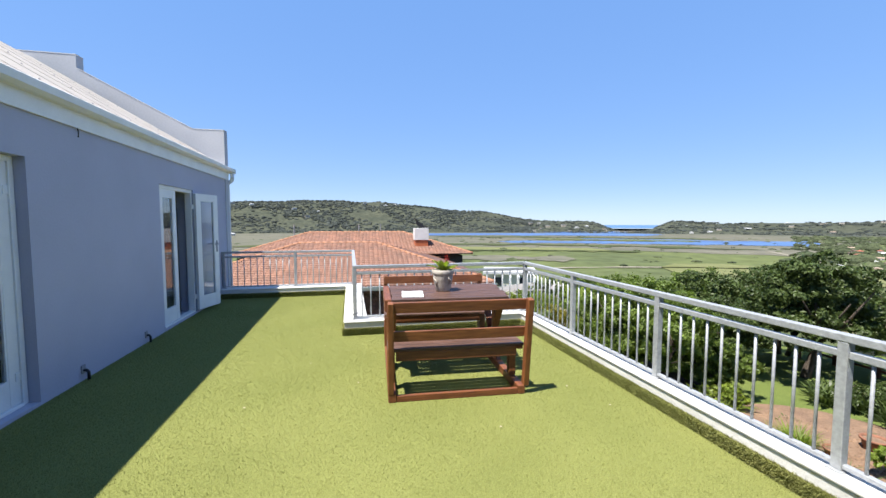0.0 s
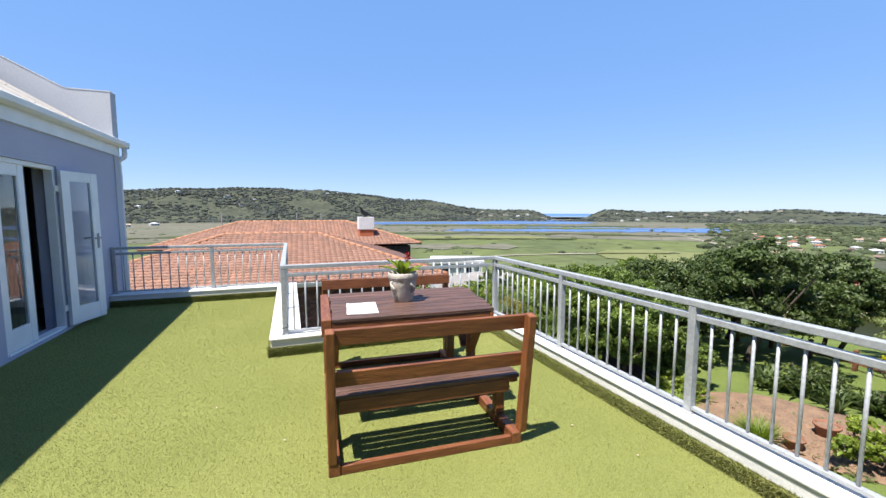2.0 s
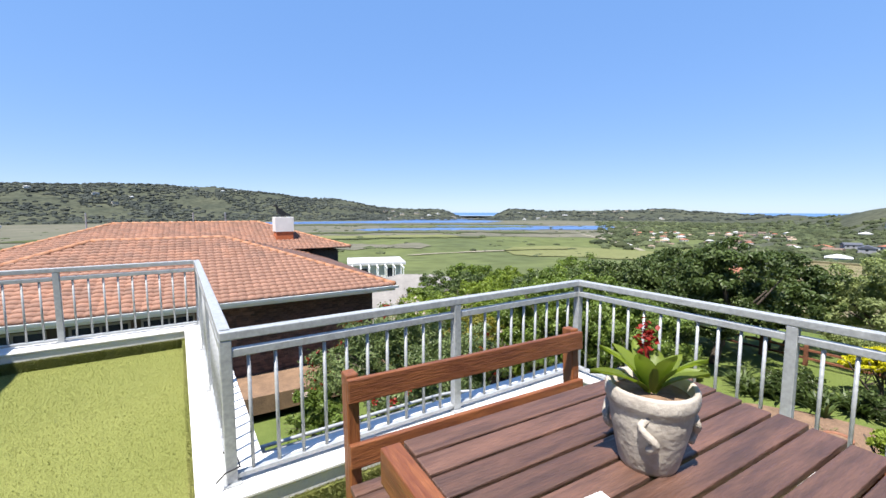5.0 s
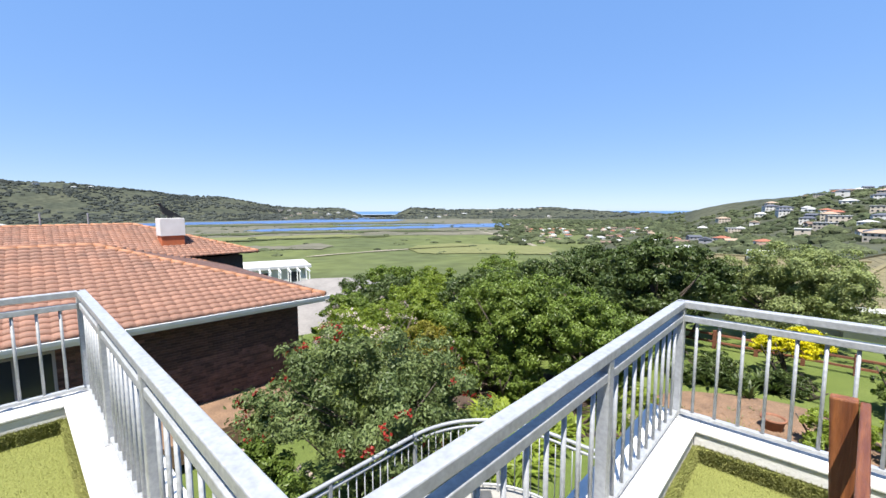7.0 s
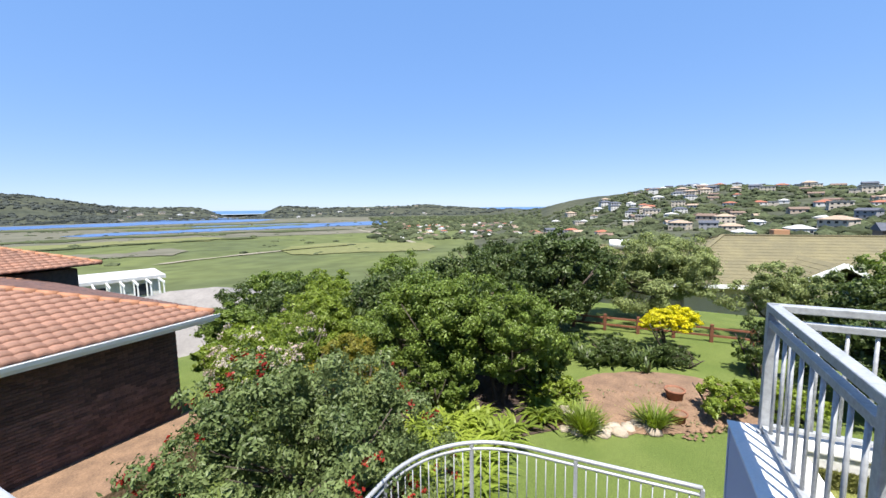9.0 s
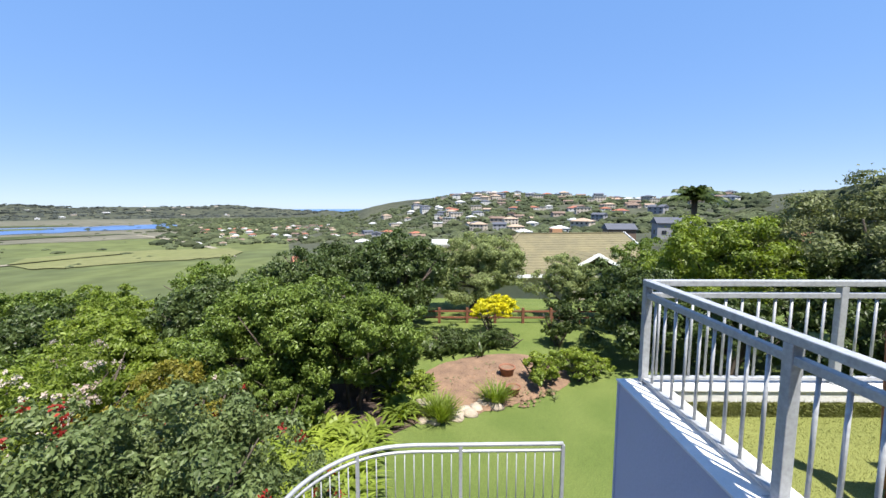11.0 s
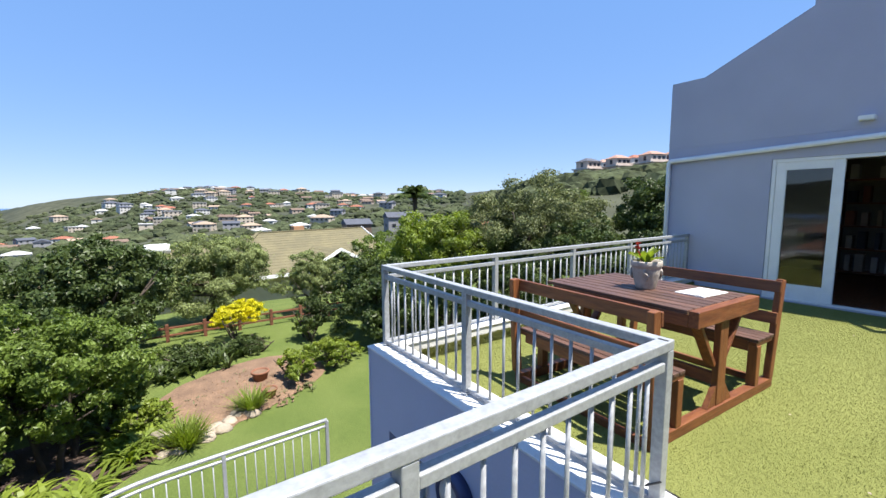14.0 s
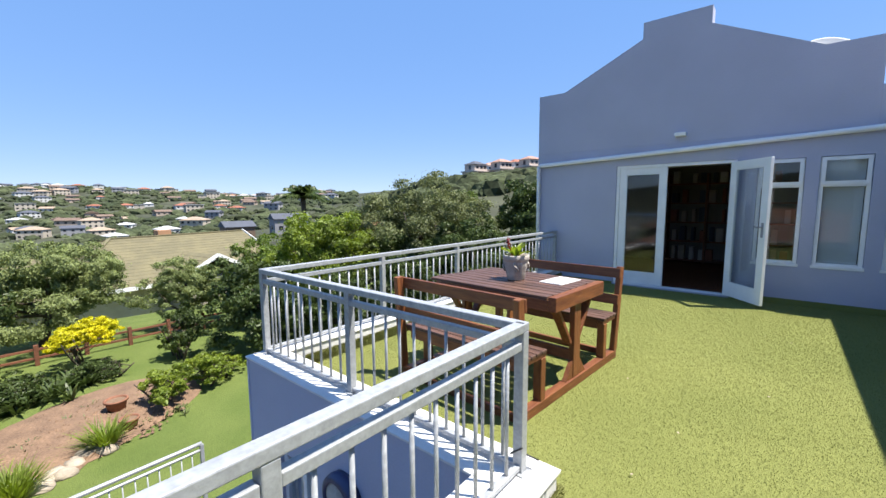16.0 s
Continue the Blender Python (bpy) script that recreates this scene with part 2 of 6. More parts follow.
M["reed"] = mat("dark_reeds", (0.068, 0.082, 0.034), 0.95, var=0.35, scale=0.03, fine=0.3, fine_scale=0.15, spec=0.1)
M["sand"] = mat("pale_track", (0.231, 0.211, 0.163), 0.95, var=0.2, scale=0.1, spec=0.1)
# The reflected sky is put into this blue base colour.
M["water"] = mat("sky_tinted_water", (0.06, 0.12, 0.28), 0.3, var=0.2, scale=0.01, bump=0.25, bump_scale=0.6, fine=0.1, fine_scale=0.05)
M["sea"] = mat("sea_water", (0.068, 0.15, 0.313), 0.45, var=0.15, scale=0.002, bump=0.2, bump_scale=0.05)
M["roof_cream"] = mat("cream_concrete_tile", (0.165, 0.142, 0.072), 0.8, var=0.2, scale=1.2, island=0.12, objrand=0.1, bump=0.3, bump_scale=10, color2=(0.128, 0.112, 0.06), fine=0.1, fine_scale=9)
M["roof_grey"] = mat("grey_roof", (0.204, 0.19, 0.177), 0.8, var=0.2, scale=1.0, bump=0.2, bump_scale=5, fine=0.1, fine_scale=6)
for _n, _c in (("h_white", (0.533, 0.526, 0.504)), ("h_cream", (0.461, 0.403, 0.331)), ("h_grey", (0.259, 0.259, 0.274)), ("h_tan", (0.374, 0.302, 0.245))):
    M[_n] = mat("house_" + _n, _c, 0.8, var=0.12, scale=0.6, fine=0.06, fine_scale=3)
for _n, _c in (("r_white", (0.432, 0.432, 0.432)), ("r_red", (0.274, 0.101, 0.058)), ("r_brown", (0.158, 0.108, 0.079)), ("r_slate", (0.072, 0.079, 0.101)), ("r_tan", (0.317, 0.238, 0.173)), ("r_blue", (0.13, 0.302, 0.396))):
    M[_n] = mat("roofing_" + _n, _c, 0.75, var=0.18, scale=0.8, fine=0.1, fine_scale=3, bump=0.15, bump_scale=3)
M["win_dark"] = mat("dark_window_pane", (0.03, 0.035, 0.045), 0.12, var=0.3, scale=1.0)
M["orange_pale"] = mat("pale_orange_wall", (0.374, 0.204, 0.109), 0.8, var=0.15, scale=0.8)


# ---- mesh helpers ----
def box(bm, x0, x1, y0, y1, z0, z1, bevel=0.0):
    vs = [bm.verts.new((x, y, z)) for z in (z0, z1) for y in (y0, y1) for x in (x0, x1)]
    fs = [bm.faces.new([vs[i] for i in f]) for f in ((0, 2, 3, 1), (4, 5, 7, 6), (0, 1, 5, 4), (2, 6, 7, 3), (0, 4, 6, 2), (1, 3, 7, 5))]
    if bevel:
        es = list({e for f in fs for e in f.edges})
        bmesh.ops.bevel(bm, geom=es, offset=bevel, segments=2, affect="EDGES", profile=0.5)
    return bm


def beam(bm, a, b, w, h, up=(0, 0, 1), bevel=0.0):
    """A straight bar from a to b, w wide and h high."""
    a, b = Vector(a), Vector(b)
    d = (b - a).normalized()
    s = d.cross(Vector(up)).normalized()
    u = s.cross(d)
    vs = [bm.verts.new(p + s * i * w / 2 + u * j * h / 2) for p in (a, b) for i, j in ((-1, -1), (1, -1), (1, 1), (-1, 1))]
    fs = [bm.faces.new([vs[i] for i in f]) for f in ((0, 1, 2, 3), (7, 6, 5, 4), (0, 4, 5, 1), (1, 5, 6, 2), (2, 6, 7, 3), (3, 7, 4, 0))]
    if bevel:
        es = list({e for f in fs for e in f.edges})
        bmesh.ops.bevel(bm, geom=es, offset=bevel, segments=2, affect="EDGES", profile=0.5)
    return bm


def lathe(bm, profile, seg=24, center=(0, 0, 0)):
    """Turn a profile of (radius, z) about the upright axis."""
    rings = []
    for r, z in profile:
        rings.append([bm.verts.new((center[0] + r * math.cos(2 * math.pi * i / seg), center[1] + r * math.sin(2 * math.pi * i / seg), center[2] + z)) for i in range(seg)])
    for a, b in zip(rings, rings[1:]):
        for i in range(seg):
            bm.faces.new((a[i], a[(i + 1) % seg], b[(i + 1) % seg], b[i]))
    return bm


def tube(bm, pts, r, seg=8, caps=True):
    """A tube along a line of points; r is one radius or one for each point."""
    pts = [Vector(p) for p in pts]
    rs = r if isinstance(r, (list, tuple)) else [r] * len(pts)
    rings = []
    for i, p in enumerate(pts):
        d = (pts[min(i + 1, len(pts) - 1)] - pts[max(i - 1, 0)]).normalized()
        s = d.cross(Vector((0, 0, 1)))
        s = s.normalized() if s.length > 1e-3 else Vector((1, 0, 0))
        u = s.cross(d)
        rings.append([bm.verts.new(p + (s * math.cos(2 * math.pi * k / seg) + u * math.sin(2 * math.pi * k / seg)) * rs[i]) for k in range(seg)])
    for a, b in zip(rings, rings[1:]):
        for k in range(seg):
            bm.faces.new((a[k], a[(k + 1) % seg], b[(k + 1) % seg], b[k]))
    if caps:
        bm.faces.new(rings[0][::-1])
        bm.faces.new(rings[-1])
    return bm


def prism(bm, outline, axis, lo, hi):
    """Extrude a flat outline of (u, v) between lo and hi along axis 'x', 'y' or 'z'."""
    def at(u, v, w):
        return {"x": (w, u, v), "y": (u, w, v), "z": (u, v, w)}[axis]
    a = [bm.verts.new(at(u, v, lo)) for u, v in outline]
    b = [bm.verts.new(at(u, v, hi)) for u, v in outline]
    bm.faces.new(a[::-1])
    bm.faces.new(b)
    n = len(a)
    for i in range(n):
        bm.faces.new((a[i], a[(i + 1) % n], b[(i + 1) % n], b[i]))
    return bm


def mesh_of(name, bm, material, smooth=False):
    bmesh.ops.recalc_face_normals(bm, faces=bm.faces)
    me = bpy.data.meshes.new(name)
    bm.to_mesh(me)
    bm.free()
    if material:
        me.materials.append(M[material] if isinstance(material, str) else material)
    if smooth:
        for p in me.polygons:
            p.use_smooth = True
    return me


def part(name, bm, material, parent, label="", smooth=False):
    """One mesh object under a thing or a part."""
    ob = new(name, mesh_of(name, bm, material, smooth))
    ob.parent = parent
    if label:
        ob["label"] = label
    return ob


def thing(name, label, category, at=(0, 0, 0), group="", kind="", rz=0.0):
    ob = new(name)
    ob.empty_display_size = 0.1
    ob.matrix_basis = pose(*at, 0, 0, rz)
    return tagged(ob, label, category, group, kind)


def solid(name, bm, material, label, category, kind="", smooth=False, group=""):
    """A thing or a piece of the setting that is one mesh."""
    return tagged(new(name, mesh_of(name, bm, material, smooth)), label, category, group, kind)


def B():
    return bmesh.new()


def piece(name, me, parent, m):
    """One of many alike pieces on shared mesh data."""
    ob = new(name, me)
    ob.parent = parent
    ob.matrix_basis = m
    return ob


# ---- terrace and house ----
WX, GY = -5.045, -5.85          # face of the wing wall, face of the gable wall
RX0, RX1 = -0.11, 0.048         # kerb under the outer railing
NX0, NX1 = -2.63, -2.34        # kerb beside the stair well
NY0, NY1 = -0.125, 0.155
FY0, FY1 = 3.05, 3.35
KZ = 0.172


def wall_cells(bm, axis, lo, hi, u0, u1, z0, z1, holes):
    """A wall slab between lo and hi along axis, with rectangular holes (u0, u1, z0, z1) cut through."""
    us = sorted({u0, u1, *(h[0] for h in holes), *(h[1] for h in holes)})
    zs = sorted({z0, z1, *(h[2] for h in holes), *(h[3] for h in holes)})
    verts = {}

    def v(w, u, z):
        k = (w, round(u, 4), round(z, 4))
        if k not in verts:
            verts[k] = bm.verts.new((u, w, z) if axis == "y" else (w, u, z))
        return verts[k]

    def full(i, j):
        if not (0 <= i < len(us) - 1 and 0 <= j < len(zs) - 1):
            return False
        cu, cz = (us[i] + us[i + 1]) / 2, (zs[j] + zs[j + 1]) / 2
        return not any(h[0] < cu < h[1] and h[2] < cz < h[3] for h in holes)

    for i in range(len(us) - 1):
        for j in range(len(zs) - 1):
            if not full(i, j):
                continue
            a, b, c, d = us[i], us[i + 1], zs[j], zs[j + 1]
            for w in (lo, hi):
                bm.faces.new((v(w, a, c), v(w, b, c), v(w, b, d), v(w, a, d)))
            if not full(i - 1, j):
                bm.faces.new((v(lo, a, c), v(lo, a, d), v(hi, a, d), v(hi, a, c)))
            if not full(i + 1, j):
                bm.faces.new((v(lo, b, c), v(lo, b, d), v(hi, b, d), v(hi, b, c)))
            if not full(i, j - 1):
                bm.faces.new((v(lo, a, c), v(hi, a, c), v(hi, b, c), v(lo, b, c)))
            if not full(i, j + 1):
                bm.faces.new((v(lo, a, d), v(hi, a, d), v(hi, b, d), v(lo, b, d)))
    return bm


# body of the storey below, and the walls that carry the kerbs
bm = B()
prism(bm, [(-9.5, GY - 5), (RX1 - 0.03, GY - 5), (RX1 - 0.03, 0.0), (NX1 - 0.1, 0.0), (NX1 - 0.1, FY1 - 0.03), (-9.5, FY1 - 0.03)], "z", -6.0, -0.03)
solid("house_base", bm, "wall", "grey-blue plastered lower storey under the terrace", "wall", "structure")
LOWWIN = (-0.95, -0.32, -1.75, -0.46)
bm = wall_cells(B(), "y", 0.004, NY1, NX1, RX1, -6.0, KZ - 0.004, [LOWWIN, (-2.1, -1.35, -2.3, -0.46)])
solid("wall_stair_well", bm, "wall", "grey-blue plastered wall below the railing, with a window", "wall", "structure")
bm = wall_cells(B(), "x", RX1 - 0.026, RX1 + 0.004, GY + 0.002, NY1 + 0.004, -6.0, KZ - 0.004, [])
solid("wall_garden_side", bm, "wall", "grey-blue plastered wall facing the garden", "wall", "structure")
bm = wall_cells(B(), "x", NX1 - 0.096, NX1, NY1 + 0.002, FY1 + 0.004, -6.0, KZ - 0.004, [])
solid("wall_well_side", bm, "wall", "grey-blue plastered wall beside the stair well", "wall", "structure")
bm = wall_cells(B(), "y", FY1 - 0.026, FY1, -9.5, NX1 - 0.1, -6.0, KZ - 0.004, [])
solid("wall_far_side", bm, "wall", "grey-blue plastered wall at the terrace's end", "wall", "structure")

# the artificial lawn
bm = B()
prism(bm, [(WX - 0.02, GY), (RX0 + 0.01, GY), (RX0 + 0.01, NY0 + 0.01), (NX0 + 0.01, NY0 + 0.01), (NX0 + 0.01, FY0 + 0.01), (WX - 0.02, FY0 + 0.01)], "z", -0.028, 0.0)
solid("floor", bm, "turf", "bright green artificial turf laid wall to kerb", "floor", "structure")

# white kerbs that carry the railings
for nm, (a, b, c, d) in (("kerb_garden", (RX0, RX1 - 0.028, GY + 0.003, NY0)), ("kerb_well_front", (NX0, RX1 - 0.028, NY0 + 0.002, 0.002)),
                         ("kerb_well_side", (NX0, NX1 - 0.098, 0.004, FY1 - 0.028)), ("kerb_far", (WX, NX0 - 0.002, FY0, FY1 - 0.028))):
    bm = box(B(), a, b, c, d, -0.029, KZ - 0.004, 0.012)
    solid(nm, bm, "kerb", "white-painted plastered kerb along the turf", "kerb", "structure")
bm = B()
for a, b, c, d in ((RX0 - 0.012, RX1 + 0.012, GY + 0.004, NY0 - 0.012), (NX0 - 0.012, RX1 + 0.012, NY0 - 0.0118, NY1 + 0.012),
                   (NX0 - 0.012, NX1 + 0.012, NY1 + 0.0122, FY1 + 0.01), (WX, NX0 - 0.0122, FY0 - 0.012, FY1 + 0.01)):
    box(bm, a, b, c, d, KZ - 0.003, KZ + 0.014, 0.004)
solid("trim_kerb_coping", bm, "kerb", "white-painted coping on the kerbs", "kerb", "structure")

# wing: long wall with two pairs of glazed doors
WING_D1, WING_D2 = (0.62, 1.83, 0.03, 2.03), (-2.90, -1.69, 0.03, 2.03)
bm = wall_cells(B(), "x", WX - 0.24, WX, GY - 0.24, 3.60, -0.03, 2.56, [WING_D1, WING_D2])
solid("wall_wing", bm, "wall", "grey-blue plastered house wall in shade", "wall", "structure")


def wing_gable():
    """Height of the stepped gable above the wing, mirrored about its middle."""
    return [(-5.03, 2.45), (-5.03, 3.38), (-5.6, 3.38), (-7.54, 4.41), (-7.54, 4.66), (-8.56, 4.66), (-8.56, 4.41), (-10.5, 3.38), (-11.07, 3.38), (-11.07, -6.0), (-5.03, -6.0)]


bm = prism(B(), wing_gable()[1:], "y", 3.60, 3.82)
solid("wall_wing_gable", bm, "parapet", "stepped gable parapet at the wing's end, wall plaster paled to look sunlit", "wall", "structure")
bm = B()
cop = [(-5.025, 3.38), (-5.6, 3.38), (-7.535, 4.41), (-7.535, 4.66), (-8.565, 4.66), (-8.565, 4.41), (-10.5, 3.38), (-11.075, 3.38)]
for (a, za), (b, zb) in zip(cop, cop[1:]):
    if abs(a - b) > 0.1:
        beam(bm, (a, 3.71, za + 0.006), (b, 3.71, zb + 0.006), 0.228, 0.014)
solid("trim_wing_coping", bm, "plaster_w", "pale coping on the stepped gable", "coping", "structure")

# wing roof: sheets with laps and screw heads, fascia, gutter and elbow
bm = B()
ridge_x, slope = -8.05, 0.595
for k in range(12):
    y0 = GY - 0.2 + k * 0.775
    y1 = y0 + 0.775
    n = 6
    for side in (0, 1):
        prev = None
        for i in range(n + 1):
            f = i / n
            x = -4.99 + (ridge_x + 4.99) * f if side == 0 else -11.11 + (ridge_x + 11.11) * f
            z = 2.63 + abs((-4.99 - x) if side == 0 else (x + 11.11)) * slope
            row = [bm.verts.new((x, y0 + 0.775 * j / 8, z + (0.012 if j in (0, 8) else 0.0) + 0.004 * math.sin(j * 2.2))) for j in range(9)]
            if prev:
                for j in range(8):
                    bm.faces.new((prev[j], prev[j + 1], row[j + 1], row[j]))
            prev = row
wing_roof = thing("wing_roof", "cream sheet roof sloping down to a white gutter", "roof", kind="structure")
part("roof_sheet", bm, "metal_roof", wing_roof)
bm = B()
for k in range(12):
    for i in range(4):
        x = -5.25 - i * 0.62
        lathe(bm, [(0.0, 0.012), (0.006, 0.010), (0.009, 0.0)], 6, (x, GY + k * 0.775 + 0.06, 2.64 + (-4.99 - x) * slope))
part("roof_screw", bm, "h_grey", wing_roof)
part("fascia", box(B(), WX + 0.002, WX + 0.024, GY, 3.80, 2.39, 2.61, 0.003), "white", wing_roof, "white fascia board")
bm = B()
gp = [(-5.04, 2.625), (-5.04, 2.575), (-5.02, 2.555), (-4.975, 2.553), (-4.942, 2.57), (-4.935, 2.625), (-4.928, 2.635), (-4.918, 2.627), (-4.926, 2.565), (-4.965, 2.541), (-5.03, 2.541), (-5.045, 2.575)]
prism(bm, gp, "y", GY + 0.05, 3.93)
part("gutter", bm, "white", wing_roof, "white gutter along the eaves")
bm = box(B(), -5.05, -4.915, 3.93, 3.945, 2.538, 2.637, 0.003)
part("gutter_end_cap", bm, "white", wing_roof)
bm = tube(B(), [(-4.97, 3.86, 2.545), (-4.97, 3.86, 2.44), (-4.975, 3.86, 2.40), (-5.0, 3.85, 2.37), (-5.03, 3.84, 2.35), (-5.06, 3.83, 2.30), (-5.065, 3.87, 2.2), (-5.07, 3.87, -3.0)], 0.04, 10)
part("downpipe", bm, "white", wing_roof, "white downpipe elbow at the corner", smooth=True)

# gable wall with double doors and three windows
GD = (-2.81, -1.09, 0.02, 2.09)
GW = ((-3.57, -3.06, 0.58, 2.06), (-4.22, -3.72, 0.58, 2.06), (-4.86, -4.38, 0.58, 2.06))
bm = wall_cells(B(), "y", GY - 0.24, GY, WX - 0.24 + 0.002, 0.41, -0.03, 2.40, [GD, *GW])
solid("wall_gable", bm, "wall", "grey-blue plastered gable wall with glazed doors", "wall", "structure")
gable_top = [(0.41, 2.402), (0.41, 3.50), (-0.10, 3.50), (-1.42, 4.12), (-1.42, 4.375), (-2.374, 4.375), (-2.374, 4.12), (-3.66, 3.50), (-4.22, 3.50), (-4.22, 2.402)]
bm = prism(B(), gable_top, "y", GY - 0.24, GY)
box(bm, WX - 0.2, -4.222, GY - 0.24, GY, 2.402, 2.90)
solid("wall_gable_parapet", bm, "wall", "grey-blue stepped gable parapet", "wall", "structure")
bm = box(B(), 0.01, 0.41, -11.0, GY - 0.242, -6.0, 3.3)
solid("wall_house_side", bm, "wall", "grey-blue side wall of the house", "wall", "structure")
bm = prism(B(), [(0.0, 2.9), (-2.0, 3.9), (-4.9, 2.5), (-4.9, 2.4), (-2.0, 3.8), (0.0, 2.8)], "y", -11.0, GY - 0.242)
solid("roof_main", bm, "metal_roof", "cream sheet roof behind the gable parapet", "roof", "structure")
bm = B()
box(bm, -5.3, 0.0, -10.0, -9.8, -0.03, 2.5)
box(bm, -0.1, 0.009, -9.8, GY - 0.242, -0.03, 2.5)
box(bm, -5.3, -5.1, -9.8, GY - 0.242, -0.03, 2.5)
solid("wall_room", bm, "inwall", "plain walls of the room inside, darkened to look unlit", "wall", "structure")
solid("floor_room", box(B(), -5.1, -0.1, -9.8, GY - 0.002, -0.03, 0.012), "wood_y", "dark floor of the room inside", "floor", "structure")
solid("ceiling", box(B(), -5.3, 0.0, -9.8, GY - 0.242, 2.30, 2.38), "plaster_w", "plain ceiling of the room inside", "ceiling", "structure")
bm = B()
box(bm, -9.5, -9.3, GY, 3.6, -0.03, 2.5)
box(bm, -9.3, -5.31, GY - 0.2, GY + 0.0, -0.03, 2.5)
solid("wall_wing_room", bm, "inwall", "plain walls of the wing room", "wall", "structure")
solid("floor_wing_room", box(B(), -9.3, WX - 0.004, GY, 3.6, -0.03, 0.012), "inwall", "floor of the wing room in the darkened wall colour", "floor", "structure")
solid("ceiling_wing_room", box(B(), -9.3, WX - 0.24, GY, 3.6, 2.48, 2.54), "plaster_w", "plain ceiling of the wing room", "ceiling", "structure")


def door_leaf(parent, name, w, h, handle_side=1, hinge=True, handle=True):
    """A glazed leaf in its own plane: x from 0 to w, hinged at x = 0, 45 mm thick."""
    st, bot, top = 0.105, 0.20, 0.11
    leaf = new(name)
    leaf.parent = parent
    part("stile", box(B(), 0, st, -0.022, 0.022, 0, h, 0.004), "white", leaf)
    part("stile", box(B(), w - st, w, -0.022, 0.022, 0, h, 0.004), "white", leaf)
    part("bottom_rail", box(B(), st - 0.001, w - st + 0.001, -0.02, 0.02, 0, bot, 0.003), "white", leaf)
    part("top_rail", box(B(), st - 0.001, w - st + 0.001, -0.02, 0.02, h - top, h, 0.003), "white", leaf)
    g = part("pane", box(B(), st - 0.008, w - st + 0.008, -0.003, 0.003, bot - 0.008, h - top + 0.008), "glass", leaf)
    g.visible_shadow = False
    bm = B()
    for z0, z1, x0, x1 in ((bot, bot + 0.015, st, w - st), (h - top - 0.015, h - top, st, w - st), (bot + 0.015, h - top - 0.015, st, st + 0.015), (bot + 0.015, h - top - 0.015, w - st - 0.015, w - st)):
        box(bm, x0, x1, -0.018, -0.004, z0, z1)
        box(bm, x0, x1, 0.004, 0.018, z0, z1)
    part("glazing_bead", bm, "white", leaf)
    if handle:
        bm = B()
        for s in (-1, 1):
            box(bm, w - 0.075, w - 0.035, s * 0.022 - 0.004, s * 0.022 + 0.004, 0.93, 1.13, 0.003)
            tube(bm, [(w - 0.055, s * 0.026, 1.07), (w - 0.055, s * 0.06, 1.07), (w - 0.07, s * 0.068, 1.07), (w - 0.16, s * 0.066, 1.07)], 0.009, 8)
        part("handle", bm, "h_grey", leaf, "grey metal lever handle")
    if hinge:
        bm = B()
        for z in (0.22, h - 0.22):
            box(bm, -0.05, 0.05, 0.022, 0.03, z - 0.035, z + 0.035, 0.003)
            tube(bm, [(0, 0.03, z - 0.04), (0, 0.03, z + 0.04)], 0.01, 8)
        part("hinge", bm, "white", leaf, "metal strap hinge")
    return leaf


def door_frame(parent, w, h, t=0.05, deep=0.09):
    """A frame about an opening w by h, lying in the x-z plane."""
    part("jamb", box(B(), 0, t, -deep, 0, 0, h, 0.004), "white", parent)
    part("jamb", box(B(), w - t, w, -deep, 0, 0, h, 0.004), "white", parent)
    part("head", box(B(), t + 0.001, w - t - 0.001, -deep, 0, h - t, h, 0.004), "white", parent)
    part("sill", box(B(), t + 0.001, w - t - 0.001, -deep, 0.01, 0, 0.025, 0.004), "white", parent)


# gable doors: one leaf shut, one swung out over the turf
d = thing("door_1", "white glazed double doors with one leaf standing open", "door", (GD[0] + 0.004, GY - 0.01, GD[2] + 0.002), kind="structure")
W = GD[1] - GD[0] - 0.008
door_frame(d, W, GD[3] - GD[2] - 0.004)
lw = 0.738
shut = door_leaf(d, "door_leaf", lw, 2.0, handle=False, hinge=False)
shut.matrix_basis = pose(W - 0.052, -0.035, 0.028, 0, 0, 180)
swung = door_leaf(d, "door_leaf", lw, 2.0)
swung.matrix_basis = pose(0.052, 0.025, 0.028, 0, 0, 130)


